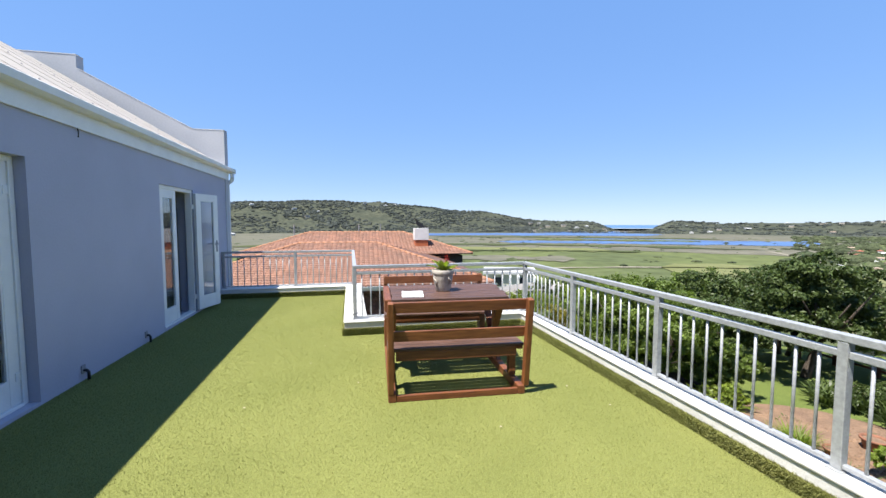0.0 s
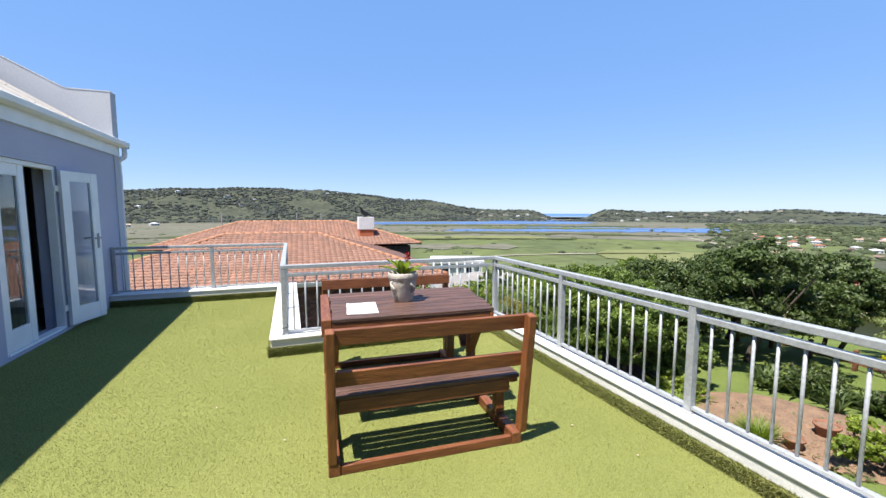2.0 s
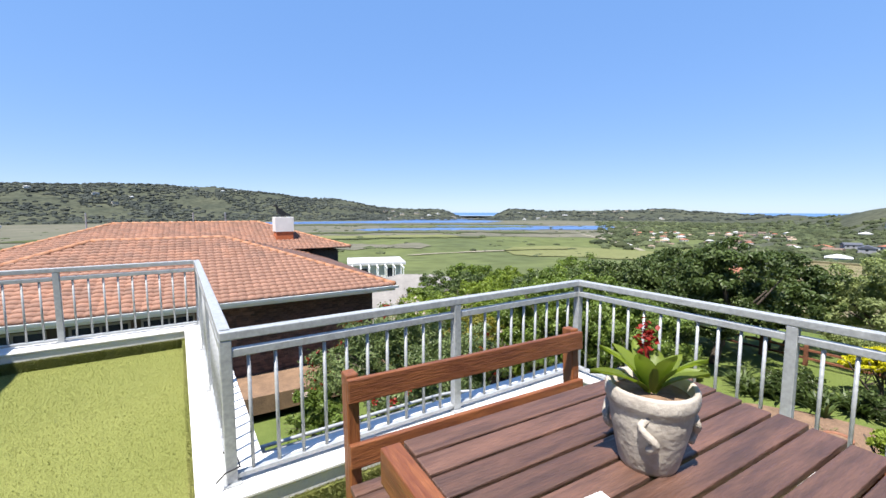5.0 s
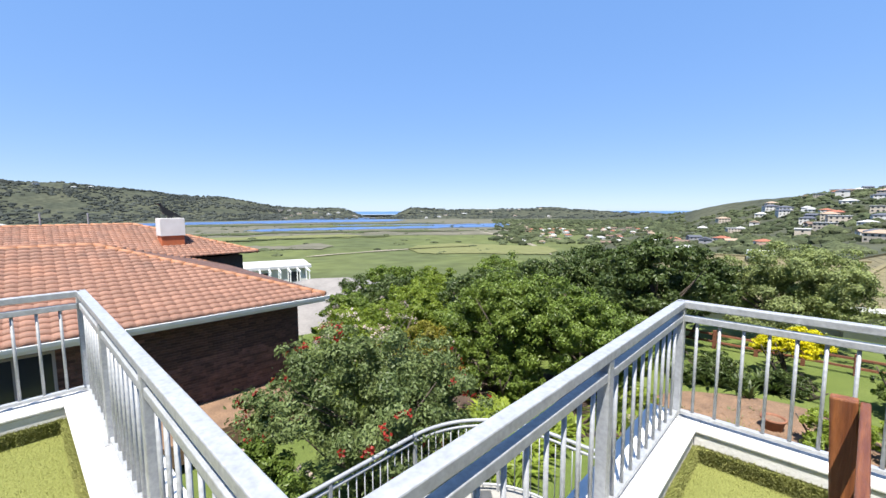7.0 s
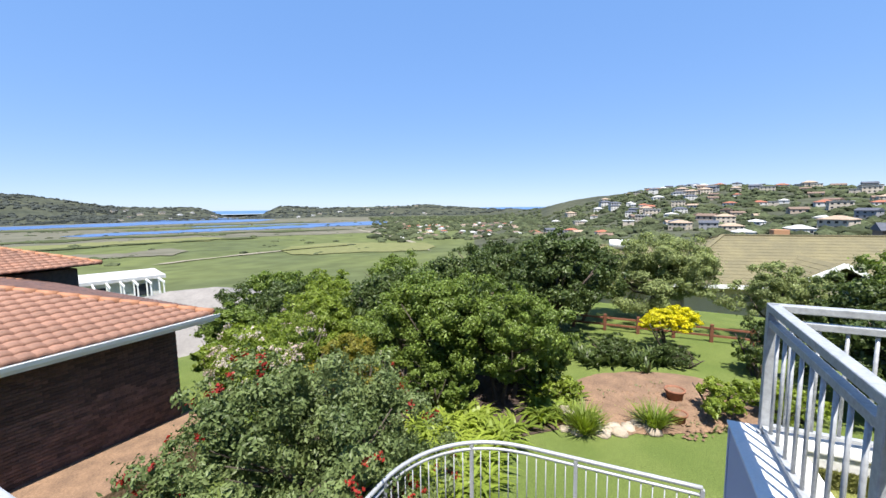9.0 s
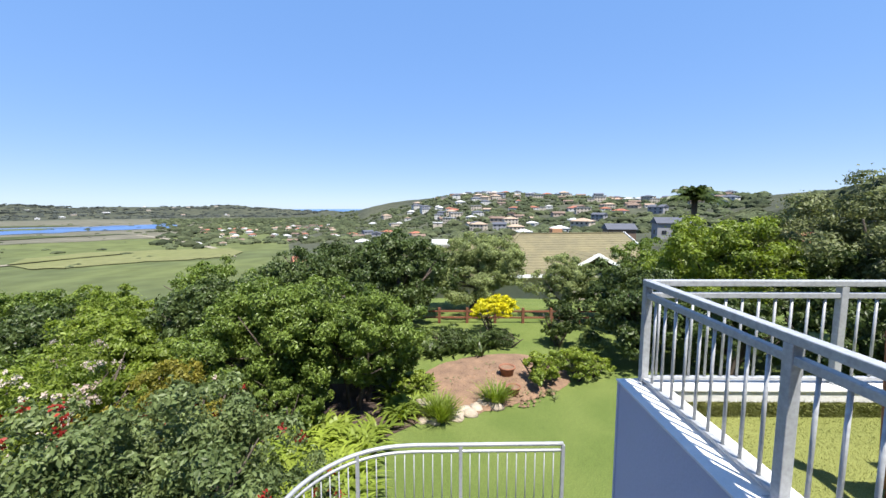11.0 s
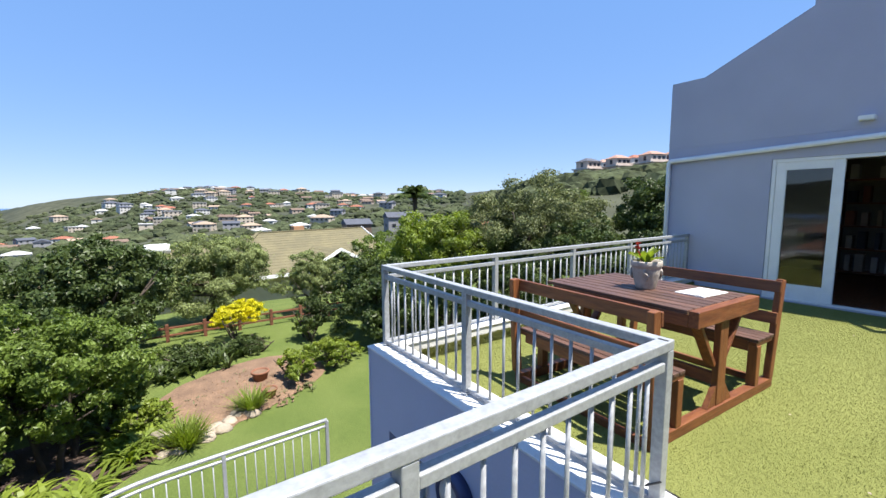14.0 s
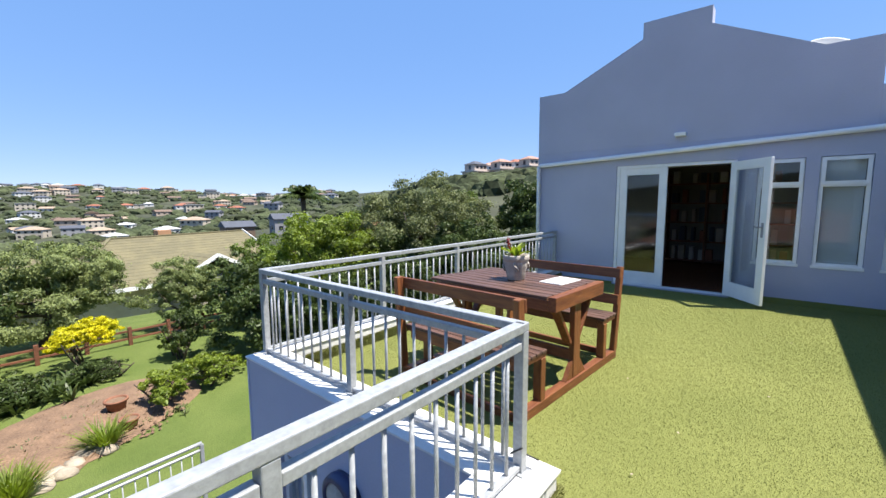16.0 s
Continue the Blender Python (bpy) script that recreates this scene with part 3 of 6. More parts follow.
def casement(name, x0, x1, z0, z1, label, blind):
    """A fixed pane below a small top light, in a white frame; the origin lies at its lower left corner."""
    w, h, t = x1 - x0, z1 - z0, 0.045
    ob = thing(name, label, "window", (x0 + 0.003, GY - 0.02, z0 + 0.003), kind="structure")
    w, h = w - 0.006, h - 0.006
    zt = h - 0.40
    part("window_frame", box(B(), 0, t, -0.07, 0, 0, h, 0.004), "white", ob)
    part("window_frame", box(B(), w - t, w, -0.07, 0, 0, h, 0.004), "white", ob)
    for z in (0, zt, h - t):
        part("window_frame", box(B(), t + 0.001, w - t - 0.001, -0.07, 0.0 if z != zt else 0.012, z, z + t, 0.004), "white", ob)
    sash = part("top_light", wall_cells(B(), "y", 0.002, 0.03, 0.012, w - 0.012, zt + 0.03, h - 0.012, [(0.055, w - 0.055, zt + 0.075, h - 0.055)]), "white", ob, "white hinged top light")
    g = part("pane", box(B(), 0.05, w - 0.05, 0.012, 0.018, zt + 0.07, h - 0.05), "glass", sash)
    g.visible_shadow = False
    g = part("pane", box(B(), t - 0.005, w - t + 0.005, -0.036, -0.03, t - 0.005, zt + 0.005), "glass", ob)
    g.visible_shadow = False
    part("window_sill", box(B(), -0.015, w + 0.015, 0.001, 0.035, -0.03, 0.012, 0.004), "white", ob)
    if blind:
        part("blind", box(B(), t + 0.01, w - t - 0.01, -0.075, -0.071, 0.07, h - t), "blind", ob, "pale roller blind let down")
        part("blind_bar", box(B(), t + 0.01, w - t - 0.01, -0.085, -0.07, 0.05, 0.07), "white", ob)
    return ob


casement("window_1", *GW[0], "white framed window with a top light", False)
casement("window_2", *GW[1], "white framed window with a pale blind let down", True)
casement("window_3", *GW[2], "white framed window with a pale blind let down", True)

# wing doors
for i, (D, opened) in enumerate(((WING_D1, True), (WING_D2, False))):
    d = thing("door_%d" % (i + 2), "white glazed double doors, one leaf folded back against the wall" if opened else "white glazed double doors standing shut", "door", (WX - 0.02 - (0.0 if opened else 0.06), D[1] - 0.004, D[2] + 0.002), kind="structure", rz=-90)
    W = D[1] - D[0] - 0.008
    door_frame(d, W, D[3] - D[2] - 0.004)
    lw = (W - 0.10) / 2 - 0.003
    a = door_leaf(d, "door_leaf", lw, 1.92, handle=False, hinge=False)
    a.matrix_basis = pose(W - 0.052, -0.035, 0.028, 0, 0, 180)
    b = door_leaf(d, "door_leaf", lw, 1.92)
    b.matrix_basis = pose(0.03, 0.05, 0.028, 0, 0, 162) if opened else pose(0.052, -0.035, 0.028, 0, 0, 0)

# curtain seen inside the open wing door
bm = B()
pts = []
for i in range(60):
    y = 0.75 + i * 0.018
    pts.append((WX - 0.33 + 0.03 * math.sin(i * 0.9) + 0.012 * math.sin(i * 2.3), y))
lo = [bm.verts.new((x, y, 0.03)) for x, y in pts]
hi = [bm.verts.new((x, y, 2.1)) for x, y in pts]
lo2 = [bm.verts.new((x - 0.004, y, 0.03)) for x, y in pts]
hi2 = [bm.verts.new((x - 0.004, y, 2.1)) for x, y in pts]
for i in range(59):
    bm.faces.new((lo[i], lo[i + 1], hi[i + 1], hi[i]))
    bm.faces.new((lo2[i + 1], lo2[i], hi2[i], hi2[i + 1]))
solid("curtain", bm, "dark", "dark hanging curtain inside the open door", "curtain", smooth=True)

# rainwater pipe along the gable wall, wall lamp
bm = tube(B(), [(-4.97, GY + 0.17, 2.545), (-4.97, GY + 0.16, 2.44), (-4.90, GY + 0.10, 2.41), (-4.80, GY + 0.045, 2.395), (-4.6, GY + 0.045, 2.39), (0.35, GY + 0.045, 2.18), (0.375, GY + 0.045, 2.15), (0.375, GY + 0.045, -0.0)], 0.038, 10)
box(bm, -4.86, -4.36, GY + 0.002, GY + 0.12, 2.45, 2.60, 0.008)
solid("drain_pipe", bm, "white", "white rainwater pipe running along the gable wall", "pipe", smooth=True)
lamp = thing("wall_light", "white box-shaped wall light above the doors", "lamp", (-2.05, GY, 2.50))
part("body", box(B(), -0.08, 0.08, 0.0, 0.10, 0.0, 0.055, 0.008), "white", lamp)
part("diffuser", box(B(), -0.07, 0.07, 0.012, 0.09, -0.008, 0.0), "blind", lamp)
dish = thing("satellite_dish", "pale round satellite dish behind the gable parapet", "dish", (-3.72, -6.75, 2.98))
bm = lathe(B(), [(0.001, 0.0), (0.15, 0.012), (0.30, 0.05), (0.42, 0.10), (0.43, 0.104), (0.42, 0.085), (0.30, 0.035), (0.15, -0.004), (0.001, -0.015)], 28)
bmesh.ops.transform(bm, matrix=pose(0, 0, 0.48, -58, 0, 20), verts=bm.verts)
part("reflector", bm, "blind", dish, smooth=True)
part("mast", tube(B(), [(0, 0, -0.35), (0, 0, 0.45)], 0.025, 8), "galv", dish)

# lower window in the stair-well wall
x0, x1, z0, z1 = LOWWIN
w = thing("window_4", "white framed window in the lower wall", "window", (x0 + 0.003, NY1 - 0.09, z0 + 0.003), kind="structure")
ww, hh = x1 - x0 - 0.006, z1 - z0 - 0.006
for a, b in ((0, 0.05), (ww / 2 - 0.025, ww / 2 + 0.025), (ww - 0.05, ww)):
    part("window_frame", box(B(), a, b, -0.06, 0, 0, hh, 0.004), "white", w)
for z in (0, hh - 0.05):
    for a, b in ((0.051, ww / 2 - 0.026), (ww / 2 + 0.026, ww - 0.051)):
        part("window_frame", box(B(), a, b, -0.06, 0, z, z + 0.05, 0.004), "white", w)
g = part("pane", box(B(), 0.04, ww - 0.04, -0.035, -0.03, 0.04, hh - 0.04), "glass", w)
g.visible_shadow = False
bm = B()
pr2 = [(0.01 + (ww - 0.02) * i / 40, -0.067 + 0.012 * math.sin(i * 1.1)) for i in range(41)]
prism(bm, pr2 + [(x, y - 0.004) for x, y in pr2[::-1]], "z", 0.02, hh - 0.02)
part("curtain", bm, "blind", w, "pale pleated curtain")


# ---- railings ----
def railing(name, label, p0, p1, posts, z0=KZ + 0.014, top=0.925, end0=True, end1=True, bays=11):
    """Galvanised railing from p0 to p1 with posts at the given distances, two rails above and balusters between."""
    a, b = Vector((*p0, 0)), Vector((*p1, 0))
    d = (b - a).normalized()
    ang = math.degrees(math.atan2(d.y, d.x))
    L = (b - a).length
    ob = thing(name, label, "railing", (p0[0], p0[1], z0), rz=ang)
    h = top - z0
    for s in posts:
        part("post", box(B(), s - 0.025, s + 0.025, -0.025, 0.025, 0.0, h - 0.042, 0.004), "galv", ob)
        part("base_plate", box(B(), s - 0.04, s + 0.04, -0.045, 0.045, 0.0, 0.008, 0.002), "galv", ob)
    lo, hi = (0.025 if end0 else -0.025), (L - 0.025 if end1 else L + 0.025)
    part("top_rail", box(B(), lo, hi, -0.027, 0.027, h - 0.042, h, 0.005), "galv", ob)
    cuts = [lo] + [s for s in posts if lo + 0.05 < s < hi - 0.05] + [hi]
    bal = tube(B(), [(0, 0, 0.045), (0, 0, h - 0.128)], 0.009, 8)
    me = mesh_of("baluster", bal, "galv", True)
    for u, v in zip(cuts, cuts[1:]):
        u1, v1 = u + 0.026, v - 0.026
        part("mid_rail", box(B(), u1, v1, -0.02, 0.02, h - 0.126, h - 0.088, 0.004), "galv", ob)
        part("bottom_rail", box(B(), u1, v1, -0.018, 0.018, 0.02, 0.044, 0.004), "galv", ob)
        n = max(2, round((v - u) / 0.118))
        for i in range(1, n):
            piece("baluster", me, ob, pose(u + (v - u) * i / n, 0, 0, 0, 0, 20 * i))
    return ob


CX, CY, NX, FY = 0.0, 0.0, -2.49, 3.21
railing("railing", "galvanised steel railing on the kerb above the garden", (CX, GY + 0.03), (CX, CY), [0.02, 1.79, 3.12, 4.47, 5.82], end0=False, end1=False)
railing("railing", "galvanised steel railing across the stair well", (NX, CY), (CX - 0.027, CY), [0.0, 1.30], end0=False, end1=False)
railing("railing", "galvanised steel railing along the stair well", (NX, CY + 0.027), (NX, FY), [1.19, 2.22, 3.253], end0=False, end1=False)
railing("railing", "galvanised steel railing at the terrace's far end", (WX + 0.01, FY), (NX - 0.027, FY), [0.03, 1.38], end0=False, end1=False)


# ---- table with two benches ----
def picnic_table(at):
    """A slatted table with a backed bench on either long side, all on two ground runners."""
    t = thing("picnic_table", "red-brown stained timber table with two joined backed benches", "table", at, rz=-3.5)
    X = 0.60
    tip = {-1: -0.905, 1: 0.845}
    for s in (-1, 1):
        x = s * (X - 0.035)
        xb = -0.575 if s < 0 else 0.607
        part("runner", box(B(), x - 0.033, x + 0.033, -0.83, 0.83, 0.0, 0.075, 0.006), "wood_y", t)
        part("table_leg", box(B(), x - 0.022, x + 0.022, -0.055, 0.055, 0.076, 0.737, 0.005), "wood_z", t)
        part("cross_bearer", box(B(), x - 0.03, x + 0.03, -0.385, 0.385, 0.692, 0.738, 0.006), "wood_y", t)
        for q in (-1, 1):
            part("leg_brace", beam(B(), (x - s * 0.03, q * 0.06, 0.36), (x - s * 0.03, q * 0.30, 0.70), 0.03, 0.07, (1, 0, 0), 0.004), "wood_y", t)
            part("foot_gusset", prism(B(), [(q * 0.06, 0.077), (q * 0.17, 0.077), (q * 0.06, 0.22)], "x", x - 0.018, x + 0.018), "wood_z", t)
            part("back_post", beam(B(), (xb, q * 0.80, 0.0765), (xb, tip[q], 0.862), 0.048, 0.07, (0, 1, 0), 0.006), "wood_z", t)
            part("seat_leg", box(B(), x - 0.033, x + 0.033, q * 0.545 - 0.032, q * 0.545 + 0.032, 0.076, 0.388, 0.006), "wood_z", t)
            part("seat_bearer", box(B(), x - 0.028, x + 0.028, min(q * 0.50, q * 0.775), max(q * 0.50, q * 0.775), 0.388, 0.418, 0.004), "wood_y", t)
    part("stretcher", box(B(), -0.54, 0.54, -0.02, 0.02, 0.20, 0.29, 0.005), "wood", t)
    for i in range(9):
        y = -0.425 + i * 0.0952
        part("table_slat", box(B(), -0.545 + 0.004 * (i % 3 - 1), 0.59 + 0.009 * i + 0.008 * (i * 5 % 4 - 1.5), y, y + 0.0835, 0.769, 0.795, 0.004), "wood_top", t)
    for s in (-1, 1):
        lo, hi = (-0.615, -0.551) if s < 0 else (0.55, 0.58)
        part("end_board", box(B(), lo, hi, -0.425, 0.42, 0.685, 0.796 if s < 0 else 0.768, 0.006), "wood_y", t)
    for q in (-1, 1):
        part("table_apron", box(B(), -0.55, 0.549, min(q * 0.393, q * 0.42), max(q * 0.393, q * 0.42), 0.685, 0.7675, 0.004), "wood", t)
        for i in range(4):
            y = 0.505 + i * 0.072
            lo, hi = sorted((q * y, q * (y + 0.064)))
            part("seat_slat", box(B(), -0.60, 0.60, lo, hi, 0.419, 0.444, 0.005), "wood_top", t)
        for y in (0.515, 0.76):
            lo, hi = sorted((q * y, q * (y + 0.024)))
            part("seat_apron", box(B(), -0.53, 0.53, lo, hi, 0.335, 0.4175, 0.004), "wood", t)
        for z in (0.56, 0.808):
            lean = (abs(tip[q]) - 0.80) / 0.785
            c = q * (0.80 + (z - 0.0765) * lean - 0.05)
            part("back_rail", beam(B(), (-0.60, c, z), (0.632, c, z), 0.026, 0.092, (0, lean * q, 1), 0.005), "wood", t)
        lo, hi = sorted((q * 0.79, q * 0.825))
        part("ground_rail", box(B(), -0.53, 0.53, lo, hi, 0.0, 0.055, 0.005), "wood", t)
    return t


picnic_table((-1.60, -1.50, 0.0))


# ---- turf pile and its upturned edge along the kerbs ----
def blades(name, pts, dirs, length, width, rng, label):
    """Single upright blades of artificial grass, joined."""
    n = len(pts)
    d = dirs + rng.normal(0, 0.45, (n, 3))
    d /= np.linalg.norm(d, axis=1, keepdims=True)
    s = np.cross(d, rng.normal(0, 1, (n, 3)))
    s /= np.linalg.norm(s, axis=1, keepdims=True)
    L = (length * rng.uniform(0.6, 1.25, n))[:, None]
    v = np.stack([pts - s * width, pts + s * width, pts + d * L], 1).reshape(-1, 3)
    me = bpy.data.meshes.new(name)
    me.vertices.add(n * 3)
    me.vertices.foreach_set("co", v.astype(np.float32).ravel())
    me.loops.add(n * 3)
    me.loops.foreach_set("vertex_index", np.arange(n * 3, dtype=np.int32))
    me.polygons.add(n)
    me.polygons.foreach_set("loop_start", np.arange(0, n * 3, 3, dtype=np.int32))
    me.update(calc_edges=True)
    me.materials.append(M["blade"])
    return tagged(new(name, me), label, "turf", kind="stuff")


rg = np.random.default_rng(2)
n = 480000
u = rg.uniform(0, 1, (n * 2, 2))
xy = np.stack([WX + u[:, 0] * (RX0 - WX), GY + u[:, 1] * (FY0 - GY)], 1)
xy = xy[(xy[:, 1] < NY0) | (xy[:, 0] < NX0)][:n]
blades("turf_pile", np.concatenate([xy, np.zeros((len(xy), 1))], 1), np.tile([[0.15, 0.1, 0.8]], (len(xy), 1)), 0.010, 0.0016, rg, "fine green blades of the artificial turf")
pts, nrm = [], []
bm = B()
for x0, x1, y0, y1, nx, ny in ((RX0 - 0.022, RX0 - 0.002, GY, NY0 - 0.022, -1, 0), (NX0 - 0.022, RX0 - 0.023, NY0 - 0.022, NY0 - 0.002, 0, -1), (NX0 - 0.022, NX0 - 0.002, NY0 - 0.001, FY0 - 0.022, -1, 0), (WX + 0.01, NX0 - 0.023, FY0 - 0.022, FY0 - 0.002, 0, -1)):
    box(bm, x0, x1, y0, y1, -0.001, 0.088)
    m = int(9000 * max(x1 - x0, y1 - y0))
    q = rg.uniform(0, 1, (m, 3))
    z = 0.092 * q[:, 2]
    if nx:
        pts.append(np.stack([np.where(q[:, 0] < 0.75, x0, x0 + 0.02 * q[:, 0]), y0 + (y1 - y0) * q[:, 1], np.where(q[:, 0] < 0.75, z, 0.088)], 1))
    else:
        pts.append(np.stack([x0 + (x1 - x0) * q[:, 1], np.where(q[:, 0] < 0.75, y0, y0 + 0.02 * q[:, 0]), np.where(q[:, 0] < 0.75, z, 0.088)], 1))
    nrm.append(np.tile([[nx * 0.7, ny * 0.7, 0.5]], (m, 1)))
box(bm, WX + 0.002, GD[0] - 0.01, GY + 0.002, GY + 0.022, -0.001, 0.085)
box(bm, GD[1] + 0.01, RX0 - 0.024, GY + 0.002, GY + 0.022, -0.001, 0.05)
solid("turf_edge", bm, "turf", "turf turned up against the kerbs", "turf", "structure")
blades("turf_edge_pile", np.concatenate(pts), np.concatenate(nrm), 0.022, 0.0022, rg, "ragged green blades along the turned-up turf edge")


# ---- land ----
def lerp_table(v, xs, ys):
    return float(np.interp(v, xs, ys))


SKY_AZ = (-58.8, -14.6, -4.4, 4.6, 15.9, 18.1, 24.2, 33, 36.5, 39.6, 42.4, 45.5, 48.4, 56, 60, 66, 70, 74, 77, 79.8, 81.3, 85, 88.7, 90.6, 97.7, 107.9, 117.3, 124, 133.3, 143.6, 153.7, 163.8, 200)
SKY_EL = (1.7, 2.4, 2.87, 2.65, 1.6, 1.4, 0.38, 0, -1.2, -1.2, 0.2, -0.1, -0.3, 0.05, 0.05, -0.1, -0.5, -0.6, -0.5, 0.05, 0.35, 0.8, 1.4, 1.5, 1.6, 1.3, 0.8, 1.3, 1.64, 2.75, 3.4, 3.75, 4.0)
REACH_AZ = (-58.8, 21.3, 41.6, 68.6, 79.5, 92.5, 123.1, 138.5, 200)
FOOT_R = (1150, 1150, 1300, 1200, 500, 260, 150, 22, 22)
RIDGE_R = (1900, 1900, 2000, 1700, 950, 700, 560, 170, 170)
FOOT_Z = (-28, -28, -28, -28, -24, -15, -8, -2.6, -2.6)


def near_z(x, y):
    """Garden and plot: level lawn by the house, falling away to the valley."""
    z = -2.92
    z -= 0.165 * min(max(y - 4.0, 0.0), 9.0) + 0.10 * min(max(y - 13.0, 0.0), 30.0)
    z -= 0.12 * min(max(x - 13.0, 0.0), 25.0)
    return z


def ground_z(x, y):
    r = math.hypot(x, y)
    az = math.degrees(math.atan2(x, y))
    if az < -120:
        az = 200
    n = near_z(x, y)
    if r < 20:
        return n
    foot, ridge, low = (lerp_table(az, REACH_AZ, t) for t in (FOOT_R, RIDGE_R, FOOT_Z))
    top = 1.48 + ridge * math.tan(radians(lerp_table(az, SKY_AZ, SKY_EL)))
    if low < -5:
        f = min(1, max(0, (math.log(r) - math.log(20)) / (math.log(min(foot, 260)) - math.log(20))))
        base = n * (1 - f) + low * f
    else:
        base = n + (low - n) * min(1, (r - 20) / 10)
    g = min(1, max(0, (r - foot) / (ridge - foot)))
    g = g * g * (3 - 2 * g) if low < -5 else math.sin(g * math.pi / 2)
    z = base + (top - base) * g
    if r > ridge:
        z -= (r - ridge) * (0.10 if az < 130 else 0.02)
    if g > 0:
        z += noise.noise(Vector((x * 0.006, y * 0.006, 0))) * r * 0.006 * min(1, g * 3)
    return max(z, -60)


radii = [0.5, 2, 4, 6, 8, 10, 12, 14, 16, 18, 20, 22.5, 25, 28, 32]
while radii[-1] < 4400:
    radii.append(radii[-1] * 1.055)
NA = 480
verts, faces, mats = [], [], []
for r in radii:
    for i in range(NA):
        a = 2 * math.pi * i / NA
        x, y = r * math.sin(a), r * math.cos(a)
        verts.append((x, y, ground_z(x, y)))
for j in range(len(radii) - 1):
    for i in range(NA):
        faces.append((j * NA + i, j * NA + (i + 1) % NA, (j + 1) * NA + (i + 1) % NA, (j + 1) * NA + i))
        az = (360 * i / NA + 180) % 360 - 180
        mats.append(0 if radii[j] < (60 if -70 < az < 68 else 24) else (2 if -70 < az < 68 and radii[j] < 1120 else 1))
me = bpy.data.meshes.new("ground")
me.from_pydata(verts, [], faces)
for k in ("lawn", "hill", "marsh"):
    me.materials.append(M[k])
me.polygons.foreach_set("material_index", mats)
me.polygons.foreach_set("use_smooth", [True] * len(faces))
me.update()
tagged(new("ground", me), "garden lawn falling to scrub, marsh and far hills", "ground", kind="structure")


def strip(name, material, az0, az1, inner, outer, z, label, category, rough=0.03, n=90, freq=9.0, seed=0.0):
    """A flat sheet on the valley floor between two distances that wander with direction."""
    vs, fs = [], []
    for i in range(n + 1):
        a = az0 + (az1 - az0) * i / n
        s = math.sin(radians(a)), math.cos(radians(a))
        taper = min(1, i / 6, (n - i) / 6)
        ri = inner(a) * (1 + rough * noise.noise(Vector((a / freq * 2, seed, 0))) + 0.3 * rough * noise.noise(Vector((a / freq * 9, seed, 3))))
        ro = outer(a) * (1 + rough * noise.noise(Vector((a / freq * 2, seed + 9, 0))) + 0.3 * rough * noise.noise(Vector((a / freq * 9, seed + 9, 3))))
        mid = (ri + ro) / 2
        for r in (mid + (ri - mid) * taper, mid + (ro - mid) * taper):
            vs.append((r * s[0], r * s[1], z))
    for i in range(n):
        fs.append((2 * i, 2 * i + 1, 2 * i + 3, 2 * i + 2))
    me = bpy.data.meshes.new(name)
    me.from_pydata(vs, [], fs)
    me.materials.append(M[material])
    me.update()
    return tagged(new(name, me), label, category, kind="structure")


strip("marsh_mud", "mud", -28.8, 61.1, lambda a: 455, lambda a: 1190, -27.75, "brown-green mud flats of the estuary", "marsh")
strip("water_estuary", "water", 7.2, 41.6, lambda a: 880 + a * 2, lambda a: 1030 + a * 4, -27.4, "blue estuary water", "water", 0.05, seed=3)
strip("water_channel", "water", 20.3, 47.7, lambda a: 565 + a, lambda a: 610 + a * 1.6, -27.45, "blue river channel winding through the marsh", "water", 0.05, seed=5)
strip("water_bend", "water", 39.6, 56.3, lambda a: 600 + (a - 38) * 3, lambda a: 668 + (a - 38) * 9, -27.35, "blue bend of the river", "water", 0.03, seed=7)
strip("water_lagoon", "water", 25.4, 37.5, lambda a: 1230, lambda a: 1420, -27.3, "pale blue lagoon mouth", "water", 0.04, seed=11)
strip("marsh_island", "marsh", 25.4, 45.7, lambda a: 690, lambda a: 760, -27.2, "green reed island in the estuary", "marsh", 0.05, seed=13)
strip("field_dry", "field", 41.6, 62.7, lambda a: 262, lambda a: 338 - abs(a - 50) * 2, -27.5, "pale dry field on the valley floor", "field", 0.03, seed=17)
strip("field_track", "sand", 27.4, 51.8, lambda a: 255 + (a - 26) * 2.2, lambda a: 259 + (a - 26) * 2.3, -27.5, "pale sandy track through the fields", "road", 0.015, seed=19)
strip("field_road", "sand", 51.8, 61.9, lambda a: 560 - (a - 50) * 26, lambda a: 580 - (a - 50) * 26, -27.6, "pale road along the marsh edge", "road", 0.015, seed=23)
strip("marsh_reeds", "reed", -23.8, 51.8, lambda a: 520, lambda a: 552, -27.15, "dark reed bed along the channel", "marsh", 0.05, seed=31)
strip("marsh_reeds", "reed", -8.8, 39.6, lambda a: 392 + a, lambda a: 408 + a, -27.2, "dark reed line across the marsh", "marsh", 0.06, seed=33)
strip("marsh_reeds", "reed", 11.2, 47.7, lambda a: 800, lambda a: 850, -27.2, "dark reed bed between the channels", "marsh", 0.06, seed=35)
strip("field_dry", "field", 3.2, 35.5, lambda a: 430, lambda a: 480, -27.5, "pale dry patch on the marsh", "field", 0.06, seed=37)
strip("marsh_mud", "mud", 5.2, 31.4, lambda a: 312, lambda a: 352, -27.5, "brown damp patch on the marsh", "marsh", 0.06, seed=39)
strip("water_creek", "water", 31.4, 51.8, lambda a: 742, lambda a: 770, -27.1, "narrow blue creek through the reeds", "water", 0.05, seed=41)
strip("beach", "sand", 29.4, 45.7, lambda a: 1440, lambda a: 1490, -27.0, "pale sand spit at the river mouth", "beach", 0.03, seed=29)
